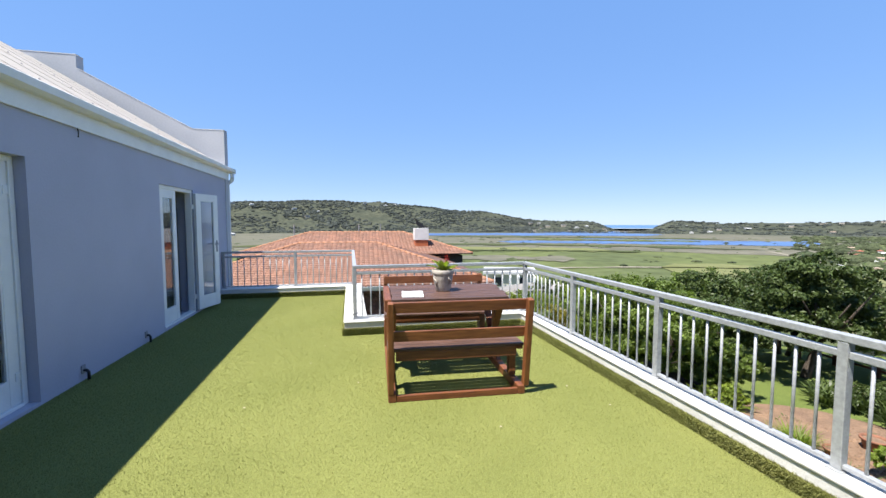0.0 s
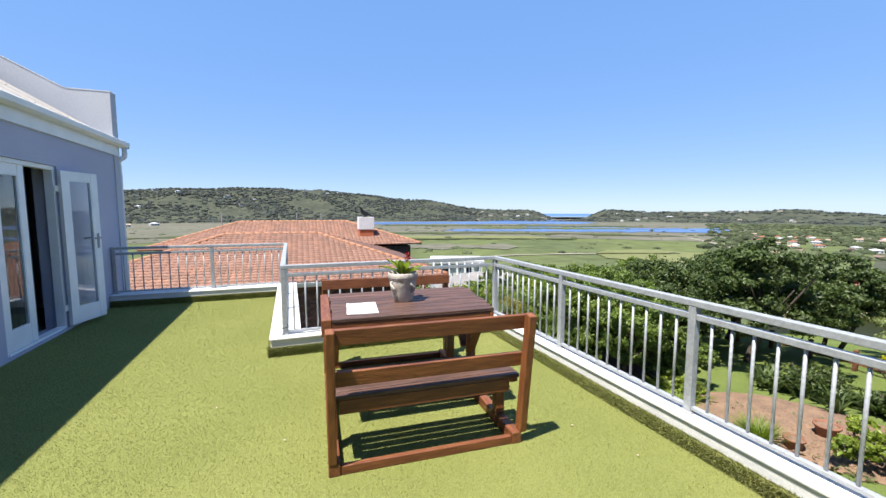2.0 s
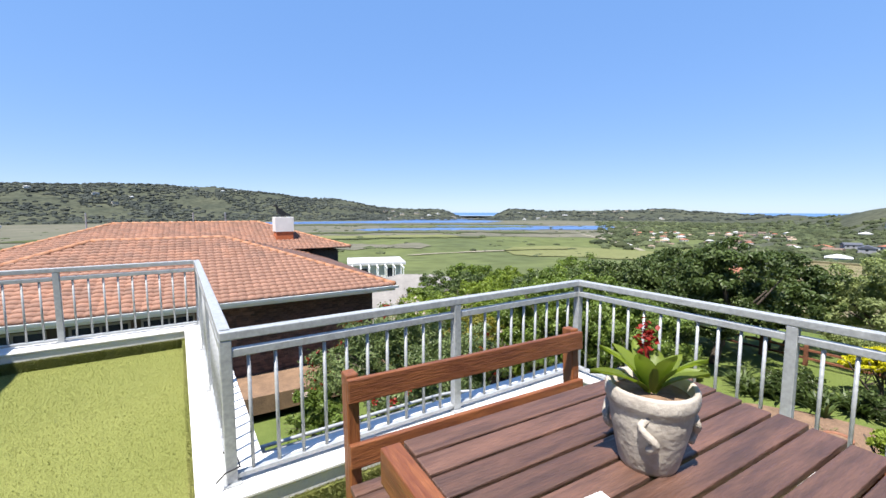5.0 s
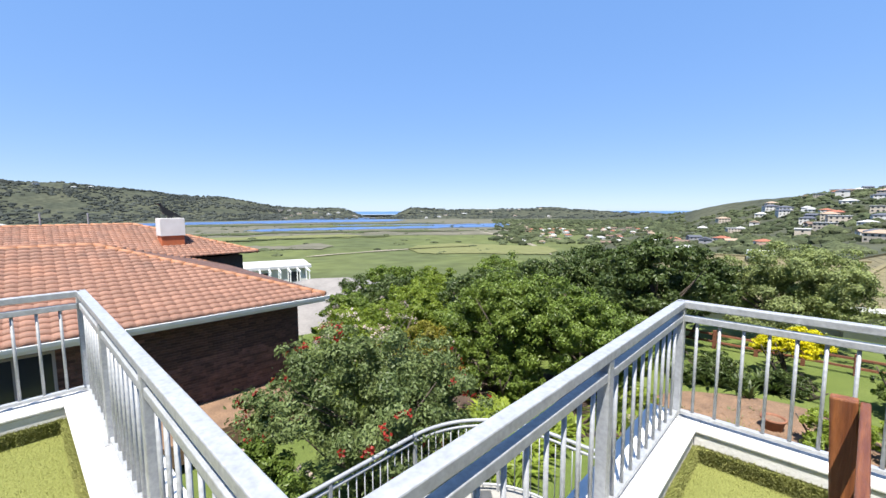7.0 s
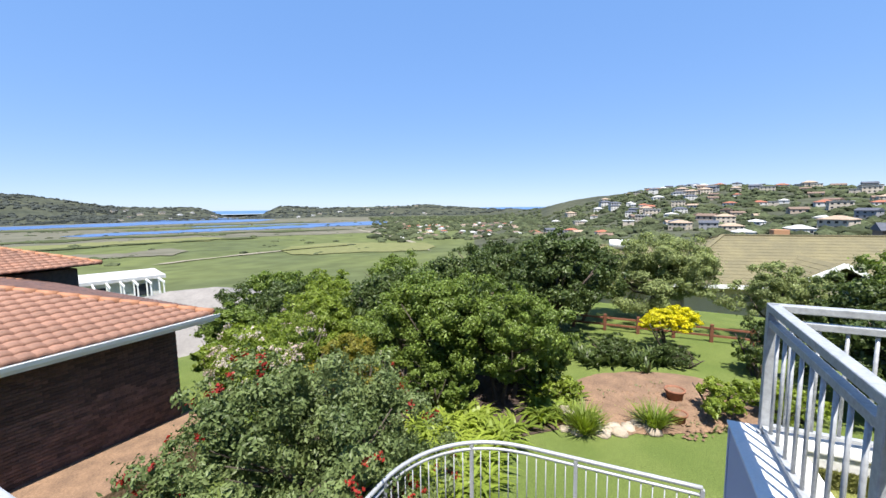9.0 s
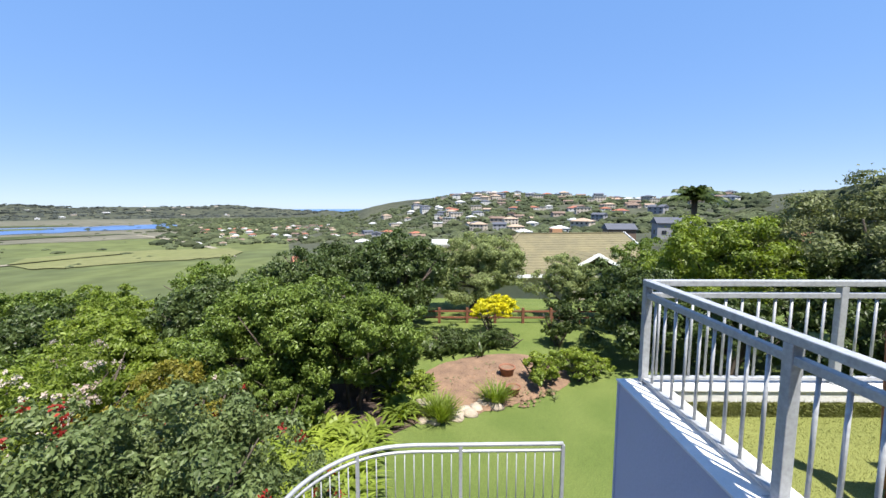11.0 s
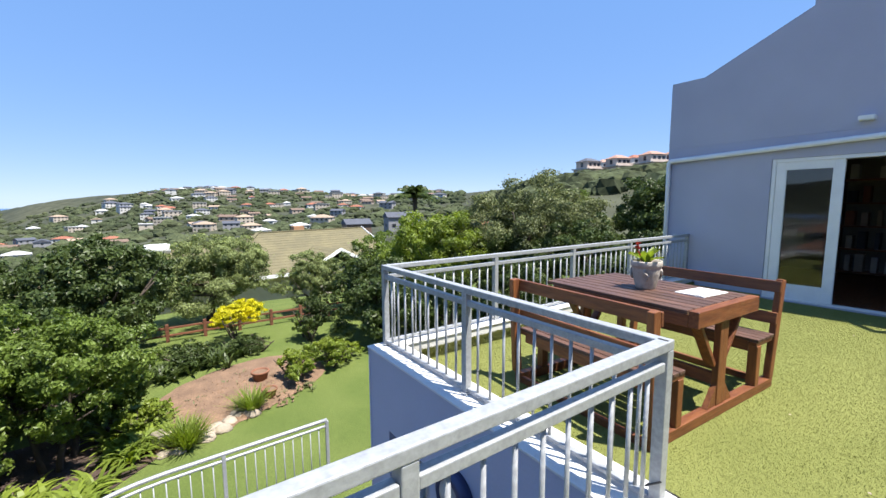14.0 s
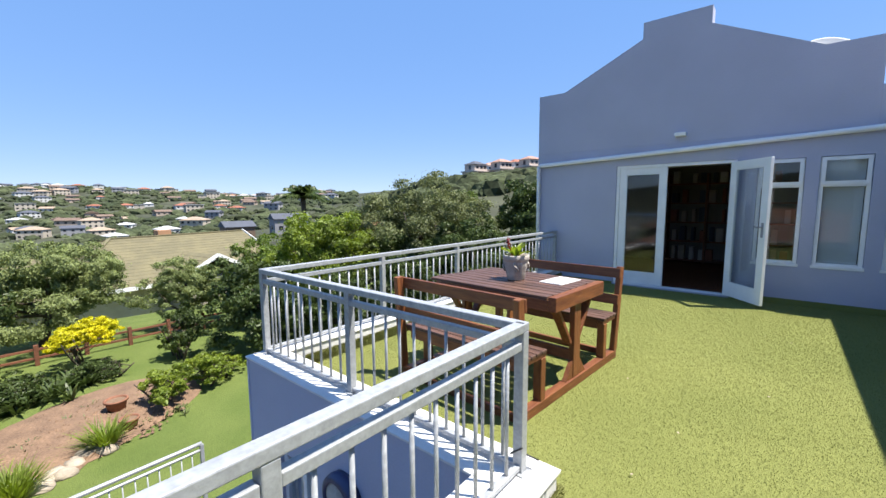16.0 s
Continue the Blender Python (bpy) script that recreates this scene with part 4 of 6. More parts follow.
strip("water_sea", "sea", 21.3, 87.5, lambda a: 2300, lambda a: 4950, -27.6, "deep blue sea on the horizon", "sea", 0.0)


# ---- foliage ----
def leaf_mesh(name, pts, nrm, size, rng, material, aspect=0.5, fold=0.25, spread=0.5):
    """Folded four-cornered leaves at the points, roughly facing along nrm."""
    n = len(pts)
    nv = nrm + rng.normal(0, spread, (n, 3))
    nv /= np.linalg.norm(nv, axis=1, keepdims=True) + 1e-9
    t = np.cross(nv, rng.normal(0, 1, (n, 3)))
    t /= np.linalg.norm(t, axis=1, keepdims=True) + 1e-9
    s = np.cross(nv, t)
    L = (size * rng.uniform(0.7, 1.3, n))[:, None]
    w = L * aspect * 0.5
    tip, base = pts + t * L * 0.5 - nv * L * 0.1, pts - t * L * 0.5
    a, b = pts + s * w + nv * w * fold + t * L * 0.05, pts - s * w + nv * w * fold + t * L * 0.05
    v = np.stack([base, a, tip, b], 1).reshape(-1, 3)
    i = np.arange(n, dtype=np.int64) * 4
    tri = np.stack([i, i + 1, i + 2, i, i + 2, i + 3], 1).reshape(-1)
    me = bpy.data.meshes.new(name)
    me.vertices.add(len(v))
    me.vertices.foreach_set("co", v.astype(np.float32).ravel())
    me.loops.add(len(tri))
    me.loops.foreach_set("vertex_index", tri.astype(np.int32))
    me.polygons.add(n * 2)
    me.polygons.foreach_set("loop_start", np.arange(0, n * 6, 3, dtype=np.int32))
    me.update(calc_edges=True)
    me.materials.append(M[material])
    return me


def crown_points(rng, n, rx, ry, rz, lobes, zc, per=16):
    """Points and outward directions of leaves: uneven lobes, smaller tufts on them, and leaves lying like scales on each tuft."""
    cs, rs = [np.array([0.0, 0.0, -0.08])], [0.52]
    for k in range(lobes):
        d = rng.normal(0, 1, 3)
        d /= np.linalg.norm(d)
        d[2] = abs(d[2]) * 1.25 - 0.45
        r = rng.uniform(0.20, 0.42)
        cs.append(d * (rng.uniform(0.80, 1.08) - r * 0.8))
        rs.append(r)
    cs, rs = np.array(cs), np.array(rs)
    w = rs ** 2
    m = 16 + lobes * 11
    k = rng.choice(len(rs), m, p=w / w.sum())
    d = rng.normal(0, 1, (m, 3))
    d[:, 2] += 0.2
    d /= np.linalg.norm(d, axis=1, keepdims=True)
    tuft = cs[k] + d * (rs[k] * rng.uniform(0.72, 1.02, m))[:, None]
    tr = rng.uniform(0.07, 0.15, m)
    j = rng.choice(m, n, p=tr ** 2 / (tr ** 2).sum())
    e = rng.normal(0, 1, (n, 3)) + d[j] * 0.9
    e /= np.linalg.norm(e, axis=1, keepdims=True)
    stray = rng.uniform(0, 1, n)
    rad = tr[j] * np.where(stray < 0.06, rng.uniform(1.0, 1.5, n), rng.uniform(0.5, 1.0, n))
    p = (tuft[j] + e * rad[:, None] * np.array([1, 1, 0.85])) * np.array([rx, ry, rz])
    p[:, 2] += zc
    return p, e


def tree(name, label, category, at, rx, rz, height, leaf, n, size, seed, ry=None, lobes=16, aspect=0.5, stems=1, flowers=None, lean=0.0, bark="bark"):
    """A tree or bush: tapered trunk with limbs, and a lumpy crown of single leaves. height: of the crown's top."""
    rng = np.random.default_rng(seed)
    ry = ry or rx
    zc = height - rz * 1.02
    ob = thing(name, label, category, at)
    bm = B()
    for s in range(stems):
        ang = rng.uniform(0, 6.28)
        off = 0.0 if stems == 1 else 0.12 + 0.06 * s
        bx, by = math.cos(ang) * off, math.sin(ang) * off
        r0 = max(0.025, 0.05 * rx / (stems ** 0.5))
        top = zc + rz * 0.15
        pts, rr = [], []
        for i in range(7):
            f = i / 6
            pts.append((bx * (1 + 2.5 * f) + 0.05 * rx * math.sin(f * 5 + seed) + lean * f, by * (1 + 2.5 * f) + 0.05 * rx * math.cos(f * 4 + s), -0.1 + (top + 0.1) * f))
            rr.append(r0 * (1.25 - 0.75 * f))
        tube(bm, pts, rr, 8)
        for l in range(6):
            f = rng.uniform(0.4, 0.95)
            q = Vector(pts[int(f * 6)])
            a2 = rng.uniform(0, 6.28)
            e = Vector((math.cos(a2) * rx * 0.62, math.sin(a2) * ry * 0.62, zc + rng.uniform(-0.1, 0.5) * rz))
            m1 = q.lerp(e, 0.5) + Vector((0, 0, -0.08 * rx))
            tube(bm, [q, m1, e], [r0 * 0.5, r0 * 0.33, r0 * 0.12], 6)
    part("trunk", bm, bark, ob, smooth=True)
    p, d = crown_points(rng, n, rx, ry, rz, lobes, zc)
    c = new("crown", leaf_mesh("crown", p, d, size, rng, leaf, aspect))
    c.parent = ob
    if flowers:
        fm, count, fs, lab = flowers
        pp, dd = p, d
        k = np.where((pp[:, 2] > zc - 0.1 * rz))[0]
        out = np.linalg.norm((pp[k] - np.array([0, 0, zc])) / np.array([rx, ry, rz]), axis=1)
        k = rng.choice(k[np.argsort(-out)[: max(count, len(k) // 5)]], count, replace=False)
        m = 14
        cen = np.repeat(pp[k] + dd[k] * fs * 1.1, m, 0) + rng.normal(0, fs * 0.45, (len(k) * m, 3))
        f = new("blossom", leaf_mesh("blossom", cen, np.repeat(dd[k], m, 0), fs * 0.8, rng, fm, 0.7))
        f.parent = ob
        f["label"] = lab
    return ob


def on_ground(x, y):
    return (x, y, near_z(x, y))


GARDEN = "garden trees below the terrace"
tree("flowering_shrub", "large grey-green shrub dotted with red flower heads", "shrub", on_ground(0.97, 4.47), 2.0, 1.55, 2.85, "l_bloom", 52000, 0.068, 11, ry=1.75, lobes=34, stems=3, aspect=0.5, flowers=("f_red", 105, 0.055, "red flower heads"))
tree("flowering_shrub", "glossy green shrub with small white flowers beside the brick wall", "shrub", on_ground(-0.88, 4.43), 0.85, 0.85, 1.6, "l_glossy", 8000, 0.07, 12, lobes=12, stems=3, flowers=("f_white", 8, 0.05, "small white flowers"))
tree("blossom_tree", "light green tree covered with pale blossom", "tree", on_ground(3.86, 8.17), 1.7, 1.35, 2.95, "l_light", 22000, 0.07, 13, lobes=18, stems=2, flowers=("f_white", 190, 0.055, "pale blossom"))
tree("amber_shrub", "yellow-green shrub with amber young leaves", "shrub", on_ground(3.62, 5.96), 1.2, 1.0, 2.3, "l_amber", 14000, 0.06, 14, lobes=12, stems=3)
tree("garden_tree", "tall glossy green garden tree with a full crown", "tree", on_ground(5.83, 5.03), 1.9, 1.8, 3.4, "l_glossy", 56000, 0.078, 15, lobes=22, stems=2, flowers=("f_white", 9, 0.06, "few pale flowers"))
tree("garden_tree", "smaller glossy green garden tree above the strap-leaved plants", "tree", on_ground(5.7, 3.26), 1.5, 1.4, 2.85, "l_glossy", 28000, 0.075, 16, lobes=16, stems=3)
tree("garden_tree", "dense dark green tree at the lawn's edge", "tree", on_ground(9.49, 5.79), 2.2, 1.9, 3.5, "l_dark", 22000, 0.12, 17, lobes=20)
tree("garden_tree", "dense dark green tree at the lawn's edge", "tree", on_ground(10.17, 3.04), 2.2, 1.8, 3.75, "l_dark", 22000, 0.12, 18, lobes=20)
tree("garden_tree", "dense dark green tree at the lawn's edge", "tree", on_ground(9.27, 8.72), 2.2, 1.6, 3.1, "l_dark", 20000, 0.12, 19, lobes=20)
tree("garden_tree", "dense dark green tree on the slope below the garden", "tree", on_ground(9.09, 14.89), 2.4, 1.7, 3.3, "l_dark", 18000, 0.13, 20, lobes=20)
tree("garden_tree", "dark green rounded tree on the slope below the garden", "tree", on_ground(12.08, 17.29), 2.3, 1.7, 3.4, "l_glossy", 18000, 0.13, 21, lobes=20)
tree("garden_tree", "light green leafy tree on the slope below the garden", "tree", on_ground(7.76, 11.03), 1.8, 1.4, 2.9, "l_light", 10000, 0.11, 22, lobes=16)
tree("olive_tree", "grey-green olive-like tree behind the fence", "tree", on_ground(14.69, 0.11), 2.6, 1.9, 3.85, "l_olive", 62000, 0.10, 23, lobes=26, aspect=0.4)
tree("olive_tree", "smaller grey-green tree beside the fence", "tree", on_ground(13.43, -3.47), 1.8, 1.4, 2.75, "l_olive", 30000, 0.09, 24, lobes=18, aspect=0.4)
tree("yellow_bush", "bright yellow-leaved bush on bare stems", "bush", on_ground(10.7, -0.27), 0.85, 0.45, 1.42, "l_yellow", 15000, 0.07, 25, lobes=22, stems=4)
tree("broad_tree", "dark broad-crowned tree beside the railing", "tree", on_ground(8.45, -4.37), 1.8, 1.7, 2.95, "l_dark", 20000, 0.12, 26, lobes=18)
tree("broad_tree", "bright green broad-crowned tree beside the terrace", "tree", on_ground(8.94, -6.97), 2.5, 2.2, 4.3, "l_light", 42000, 0.10, 27, lobes=22)
tree("broad_tree", "large grey-green broad-crowned tree beside the house", "tree", on_ground(8.16, -10.71), 3.9, 2.85, 5.75, "l_shrub", 72000, 0.105, 28, lobes=26)
tree("broad_tree", "large grey-green broad-crowned tree beside the house", "tree", on_ground(3.93, -13.38), 2.5, 2.3, 5.7, "l_dark", 32000, 0.12, 29, lobes=20)
tree("broad_tree", "dark green tree under the taller crowns", "tree", on_ground(5.94, -7.29), 1.6, 1.7, 3.0, "l_dark", 16000, 0.11, 30, lobes=16)
tree("broad_tree", "dark green tree under the taller crowns", "tree", on_ground(11.09, -5.27), 1.8, 1.7, 3.1, "l_dark", 16000, 0.11, 31, lobes=16)

for i, (x, y, r, h, leaf) in enumerate(((7.98, 7.28, 1.7, 2.6, "l_dark"), (7.63, 4.12, 1.3, 2.4, "l_dark"), (12.18, 5.39, 2.0, 3.7, "l_dark"), (11.68, 8.03, 2.0, 3.0, "l_glossy"), (13.24, 10.76, 2.2, 3.0, "l_dark"),
                                        (6.29, 9.08, 1.5, 2.6, "l_light"), (9.99, 11.96, 1.9, 3.1, "l_light"), (6.42, 12.88, 1.6, 2.8, "l_glossy"), (6.99, -5.74, 1.4, 2.5, "l_dark"), (7.7, -8.82, 1.8, 3.6, "l_dark"),
                                        (4.71, -9.54, 1.9, 4.2, "l_dark"), (2.87, -8.61, 1.4, 3.4, "l_dark"), (12.99, 2.65, 1.6, 3.2, "l_dark"), (11.93, -6.55, 2.0, 3.6, "l_glossy"), (4.55, 10.94, 1.3, 2.4, "l_light"))):
    tree("garden_tree", {"l_dark": "dense dark green tree filling the garden's edge", "l_light": "bright light green bushy tree below the garden", "l_glossy": "glossy mid-green tree filling the garden's edge"}[leaf], "tree", on_ground(x, y), r, r * 0.82, h, leaf, 17000, 0.105, 100 + i, lobes=16, stems=2)

# low plants round the bed
tree("low_bush", "glossy green bush filling in under the garden tree", "bush", on_ground(4.84, 4.61), 0.95, 0.75, 1.45, "l_glossy", 9000, 0.075, 51, lobes=12, stems=3)
tree("low_bush", "glossy green bush filling in under the garden tree", "bush", on_ground(6.67, 2.8), 0.9, 0.8, 1.6, "l_glossy", 9000, 0.075, 52, lobes=12, stems=3)
tree("low_bush", "glossy green bush filling in under the garden tree", "bush", on_ground(4.65, 5.96), 0.95, 0.8, 1.6, "l_light", 9000, 0.075, 53, lobes=12, stems=3)
tree("low_bush", "pale green leafy bush at the bed's edge", "bush", on_ground(6.75, -1), 0.6, 0.42, 0.9, "l_strap", 4200, 0.08, 41, lobes=9, stems=3)
tree("low_bush", "pale green leafy bush at the bed's edge", "bush", on_ground(7.2, -1.75), 0.65, 0.42, 0.9, "l_strap", 4200, 0.08, 42, lobes=9, stems=3)
tree("low_bush", "green feathery bush by the lawn", "bush", on_ground(7.5, -2.3), 0.7, 0.3, 0.6, "l_strap", 2400, 0.07, 43, lobes=8, stems=3)
tree("low_bush", "dark green upright bush behind the bed", "bush", on_ground(9.5, -2.25), 0.6, 0.9, 1.8, "l_dark", 3600, 0.08, 44, lobes=10, stems=2)
tree("low_bush", "green bush behind the bed", "bush", on_ground(9.77, -2.11), 0.5, 0.45, 0.9, "l_glossy", 2200, 0.08, 45, lobes=9, stems=3)
tree("low_bush", "low dark bush along the back of the bed", "bush", on_ground(9.54, 1.2), 0.8, 0.35, 0.7, "l_dark", 2600, 0.09, 46, lobes=9, stems=3)
tree("low_bush", "low dark bush along the back of the bed", "bush", on_ground(9.7, -0.3), 0.6, 0.3, 0.6, "l_dark", 2000, 0.09, 47, lobes=9, stems=3)
tree("low_bush", "light green bush under the garden tree", "bush", on_ground(6.1, 2.07), 0.55, 0.35, 0.7, "l_strap", 2400, 0.09, 48, lobes=9, stems=3)
tree("low_bush", "green bush beside the brick house", "bush", on_ground(2.22, 7.22), 0.9, 0.7, 1.4, "l_light", 3600, 0.09, 49, lobes=10, stems=3)


def strap_plants(name, label, spots, length, seed, material="l_strap", blades=16, width=0.035, droop=1.0):
    """Clumps of arching strap leaves, joined: too many to count."""
    rng = np.random.default_rng(seed)
    vs, fs = [], []
    for cx, cy in spots:
        cz = near_z(cx, cy)
        for b in range(blades):
            a = rng.uniform(0, 6.283)
            L = length * rng.uniform(0.7, 1.2)
            lift = rng.uniform(0.7, 1.35)
            w = width * rng.uniform(0.7, 1.2)
            d, s = np.array([math.cos(a), math.sin(a)]), np.array([-math.sin(a), math.cos(a)])
            k0 = len(vs)
            for i in range(6):
                f = i / 5
                rad = L * (0.08 + f * math.cos(lift) + 0.25 * f * f * droop)
                z = L * (f * math.sin(lift) - 0.55 * f * f * droop)
                ww = w * (1 - f ** 2.2) * (0.7 + 0.6 * math.sin(f * 3))
                for q in (-1, 1):
                    vs.append((cx + d[0] * rad + s[0] * q * ww, cy + d[1] * rad + s[1] * q * ww, cz + max(z, 0.01)))
            for i in range(5):
                fs.append((k0 + 2 * i, k0 + 2 * i + 1, k0 + 2 * i + 3, k0 + 2 * i + 2))
    me = bpy.data.meshes.new(name)
    me.from_pydata(vs, [], fs)
    me.materials.append(M[material])
    me.update()
    return tagged(new(name, me), label, "plants", kind="stuff")


rng = random.Random(5)
strap_plants("strap_leaf_plants", "bright green strap-leaved plants in a dense bank", [(3.5 + rng.uniform(-1.1, 1.2), 3.55 + rng.uniform(-0.85, 0.95)) for i in range(120)], 0.62, 61)
strap_plants("strap_leaf_plants", "bright green strap-leaved plants under the tree", [(5.6 + rng.uniform(-0.5, 0.7), 2.3 + rng.uniform(-0.4, 0.4)) for i in range(24)], 0.6, 62)
strap_plants("dark_spiky_plants", "dark spiky plants along the back of the bed", [(9.1 + rng.uniform(-0.5, 0.6), 0.95 + rng.uniform(-1.2, 1.3)) for i in range(34)], 0.6, 63, "l_dark", 14, 0.03, 0.6)
for x, y in ((5.87, 0.33), (5.1, 1.47), (5.3, 1.6)):
    strap_plants("grass_tuft", "upright green grass tuft at the bed's edge", [(x + rng.uniform(-0.12, 0.12), y + rng.uniform(-0.12, 0.12)) for i in range(7)], 0.6, 64 + int(x * 10), "l_light", 40, 0.010, 0.35)
strap_plants("well_plants", "mixed green plants beside the patio stairs", [(-1.6 + rng.uniform(-0.4, 0.4), 4.0 + rng.uniform(-0.5, 0.5)) for i in range(16)], 0.4, 71)

# bed of red soil with stones and pots
BED = (6.95, 0.15)
bm = B()
corner = [(5.0, 2.0), (5.35, 0.75), (5.85, -0.25), (6.45, -1.25), (7.1, -1.75), (8.1, -1.65), (8.85, -0.75), (8.6, 0.7), (7.65, 1.85), (6.2, 2.2)]
ring = []
for i in range(60):
    k, q = divmod(i, 6)
    p0, p1, p2, p3 = (Vector(corner[(k + d) % 10]) for d in (-1, 0, 1, 2))
    q /= 6
    p = 0.5 * (2 * p1 + (p2 - p0) * q + (2 * p0 - 5 * p1 + 4 * p2 - p3) * q * q + (3 * p1 - p0 - 3 * p2 + p3) * q ** 3)
    p += 0.07 * Vector((noise.noise(Vector((i * 0.9, 0, 4))), noise.noise(Vector((i * 0.9, 5, 4)))))
    ring.append((p.x, p.y))
cz = bm.verts.new((*BED, near_z(*BED) + 0.10))
outer = [bm.verts.new((x, y, near_z(x, y) + 0.012)) for x, y in ring]
inner = [bm.verts.new((BED[0] + (x - BED[0]) * 0.75, BED[1] + (y - BED[1]) * 0.75, near_z(x, y) + 0.07 + 0.03 * noise.noise(Vector((x * 2, y * 2, 0))))) for x, y in ring]
for i in range(60):
    j = (i + 1) % 60
    bm.faces.new((outer[i], outer[j], inner[j], inner[i]))
    bm.faces.new((inner[i], inner[j], cz))
solid("soil_bed", bm, "soil", "bare red-brown soil bed in the lawn", "soil", "structure", smooth=True)
bm = B()
ring = [(4.5, 2.5), (5.0, 1.95), (5.9, 2.0), (6.5, 2.4), (6.8, 3.6), (6.6, 6.2), (4.6, 7.4), (2.2, 6.6), (1.9, 4.4), (2.2, 3.3), (3.2, 2.7)]
prism(bm, ring, "z", -2.95, -2.905)
solid("soil_bed", bm, "mulch", "mulched soil under the garden trees, darkened for their shade", "soil", "structure")


def stone_mesh(seed, s):
    bm = B()
    bmesh.ops.create_icosphere(bm, subdivisions=2, radius=s)
    for v in bm.verts:
        v.co *= 1 + 0.35 * noise.noise(v.co / s * 1.3 + Vector((seed, 0, 0)))
        v.co.z = max(v.co.z * 0.6, -s * 0.2)
    return mesh_of("stone", bm, "stone", True)


clod = random.Random(17)
vs, fs = [], []
for i in range(420):
    a, q = clod.uniform(0, 6.283), math.sqrt(clod.random()) * 0.93
    x, y = BED[0] + 1.55 * q * math.cos(a), BED[1] + 1.6 * q * math.sin(a)
    z = near_z(x, y) + 0.012 + 0.085 * (1 - q * q * 0.9)
    s = clod.uniform(0.015, 0.05)
    k = len(vs)
    for dx, dy, dz in ((1, 0, 0), (0, 1, 0), (-1, 0.2, 0), (0.1, -1, 0), (0.1, 0.1, 0.8), (0, 0, -0.5)):
        vs.append((x + s * dx * clod.uniform(0.7, 1.3), y + s * dy * clod.uniform(0.7, 1.3), z + s * dz))
    for t3 in ((0, 1, 4), (1, 2, 4), (2, 3, 4), (3, 0, 4), (1, 0, 5), (2, 1, 5), (3, 2, 5), (0, 3, 5)):
        fs.append(tuple(k + v for v in t3))
me = bpy.data.meshes.new("soil_clods")
me.from_pydata(vs, [], fs)
me.materials.append(M["soil"])
me.update()
tagged(new("soil_clods", me), "loose clods of red-brown soil on the bed", "soil", kind="stuff")
strap_plants("seedlings", "small green seedlings scattered over the soil bed", [(BED[0] + rng.uniform(-1.2, 1.3), BED[1] + rng.uniform(-1.3, 1.3)) for i in range(26)], 0.2, 66, "l_shrub", 9, 0.012, 0.6)
stones = [stone_mesh(i, 0.09 + 0.02 * i) for i in range(5)]
for i in range(26):
    f = i / 25
    x, y = 5.0 + 0.75 * f + rng.uniform(-0.12, 0.28), 1.85 - 1.6 * f + rng.uniform(-0.18, 0.18)
    ob = new("stone", stones[i % 5])
    ob.matrix_basis = pose(x, y, near_z(x, y) + 0.02, 0, 0, rng.uniform(0, 360))
    tagged(ob, "pale flat stone edging the soil bed", "stone", "stones round the bed")
ob = new("stone_block", mesh_of("stone_block", box(B(), -0.15, 0.15, -0.12, 0.12, 0, 0.28, 0.03), "stone"))
ob.matrix_basis = pose(5.37, 1.87, -2.92, 0, 0, 25)
tagged(ob, "squared pale stone block on the lawn's edge", "stone")
for x, y, s in ((7.15, -0.15, 0.2), (6.15, -0.15, 0.16)):
    ob = thing("flower_pot", "terracotta pot standing in the bed" if s > 0.18 else "small terracotta bowl standing in the bed", "pot", (x, y, near_z(x, y)), "pots in the bed")
    part("pot_body", lathe(B(), [(0.001, 0.01), (s * 0.65, 0.0), (s * 0.95, s * 1.4), (s * 1.08, s * 1.42), (s * 1.08, s * 1.62), (s * 0.92, s * 1.62), (s * 0.88, s * 1.4)], 20), "terracotta", ob, smooth=True)
    part("potting_soil", lathe(B(), [(0.001, s * 1.45), (s * 0.88, s * 1.42)], 20), "soil", ob)

# low timber fence behind the lawn
fence = thing("fence", "low red-brown timber rail fence behind the lawn", "fence", (12.15, 0.3, 0))
for i in range(12):
    y = 4.5 - i * 1.05
    part("post", box(B(), -0.05, 0.05, y - 0.05, y + 0.05, -3.2, -2.35, 0.006), "fence", fence)
    if i < 11:
        for z in (-2.48, -2.72):
            part("rail", box(B(), -0.02, 0.02, y - 1.0, y - 0.051, z - 0.032, z + 0.032, 0.005), "fence", fence)


# ---- patio below with a curved railing ----
PZ = -2.35


def arc_line(step=0.11):
    """The patio's edge: straight beside the lawn, round the corner, then along the shrubs."""
    pts = [Vector((1.74 - 0.05 * i / 16, 0.02 + 1.75 * i / 16)) for i in range(17)]
    c = Vector((0.45, 1.80))
    for i in range(1, 19):
        a = radians(90 * i / 18)
        pts.append(Vector((c.x + 1.23 * math.cos(a), c.y + 1.18 * math.sin(a))))
    for i in range(1, 16):
        pts.append(Vector((0.45 - 2.6 * i / 15, 2.98)))
    out, acc = [pts[0]], 0.0
    for a, b in zip(pts, pts[1:]):
        d = (b - a).length
        while acc + d >= step:
            a = a + (b - a).normalized() * (step - acc)
            d = (b - a).length
            acc = 0.0
            out.append(a.copy())
        acc += d
    return out


edge = arc_line()
bm = B()
poly = [(p.x + 0.10, p.y + (0.08 if p.y > 2 else 0)) for p in edge] + [(NX1 + 0.002, 3.06), (NX1 + 0.002, NY1 + 0.002), (1.84, NY1 + 0.002)]
prism(bm, poly, "z", -3.4, PZ - 0.012)
solid("patio", bm, "grout", "raised patio edge of pale plaster below the terrace", "patio", "structure")
pr = thing("curved_railing", "galvanised steel railing curving round the tiled patio", "railing", (0, 0, PZ))
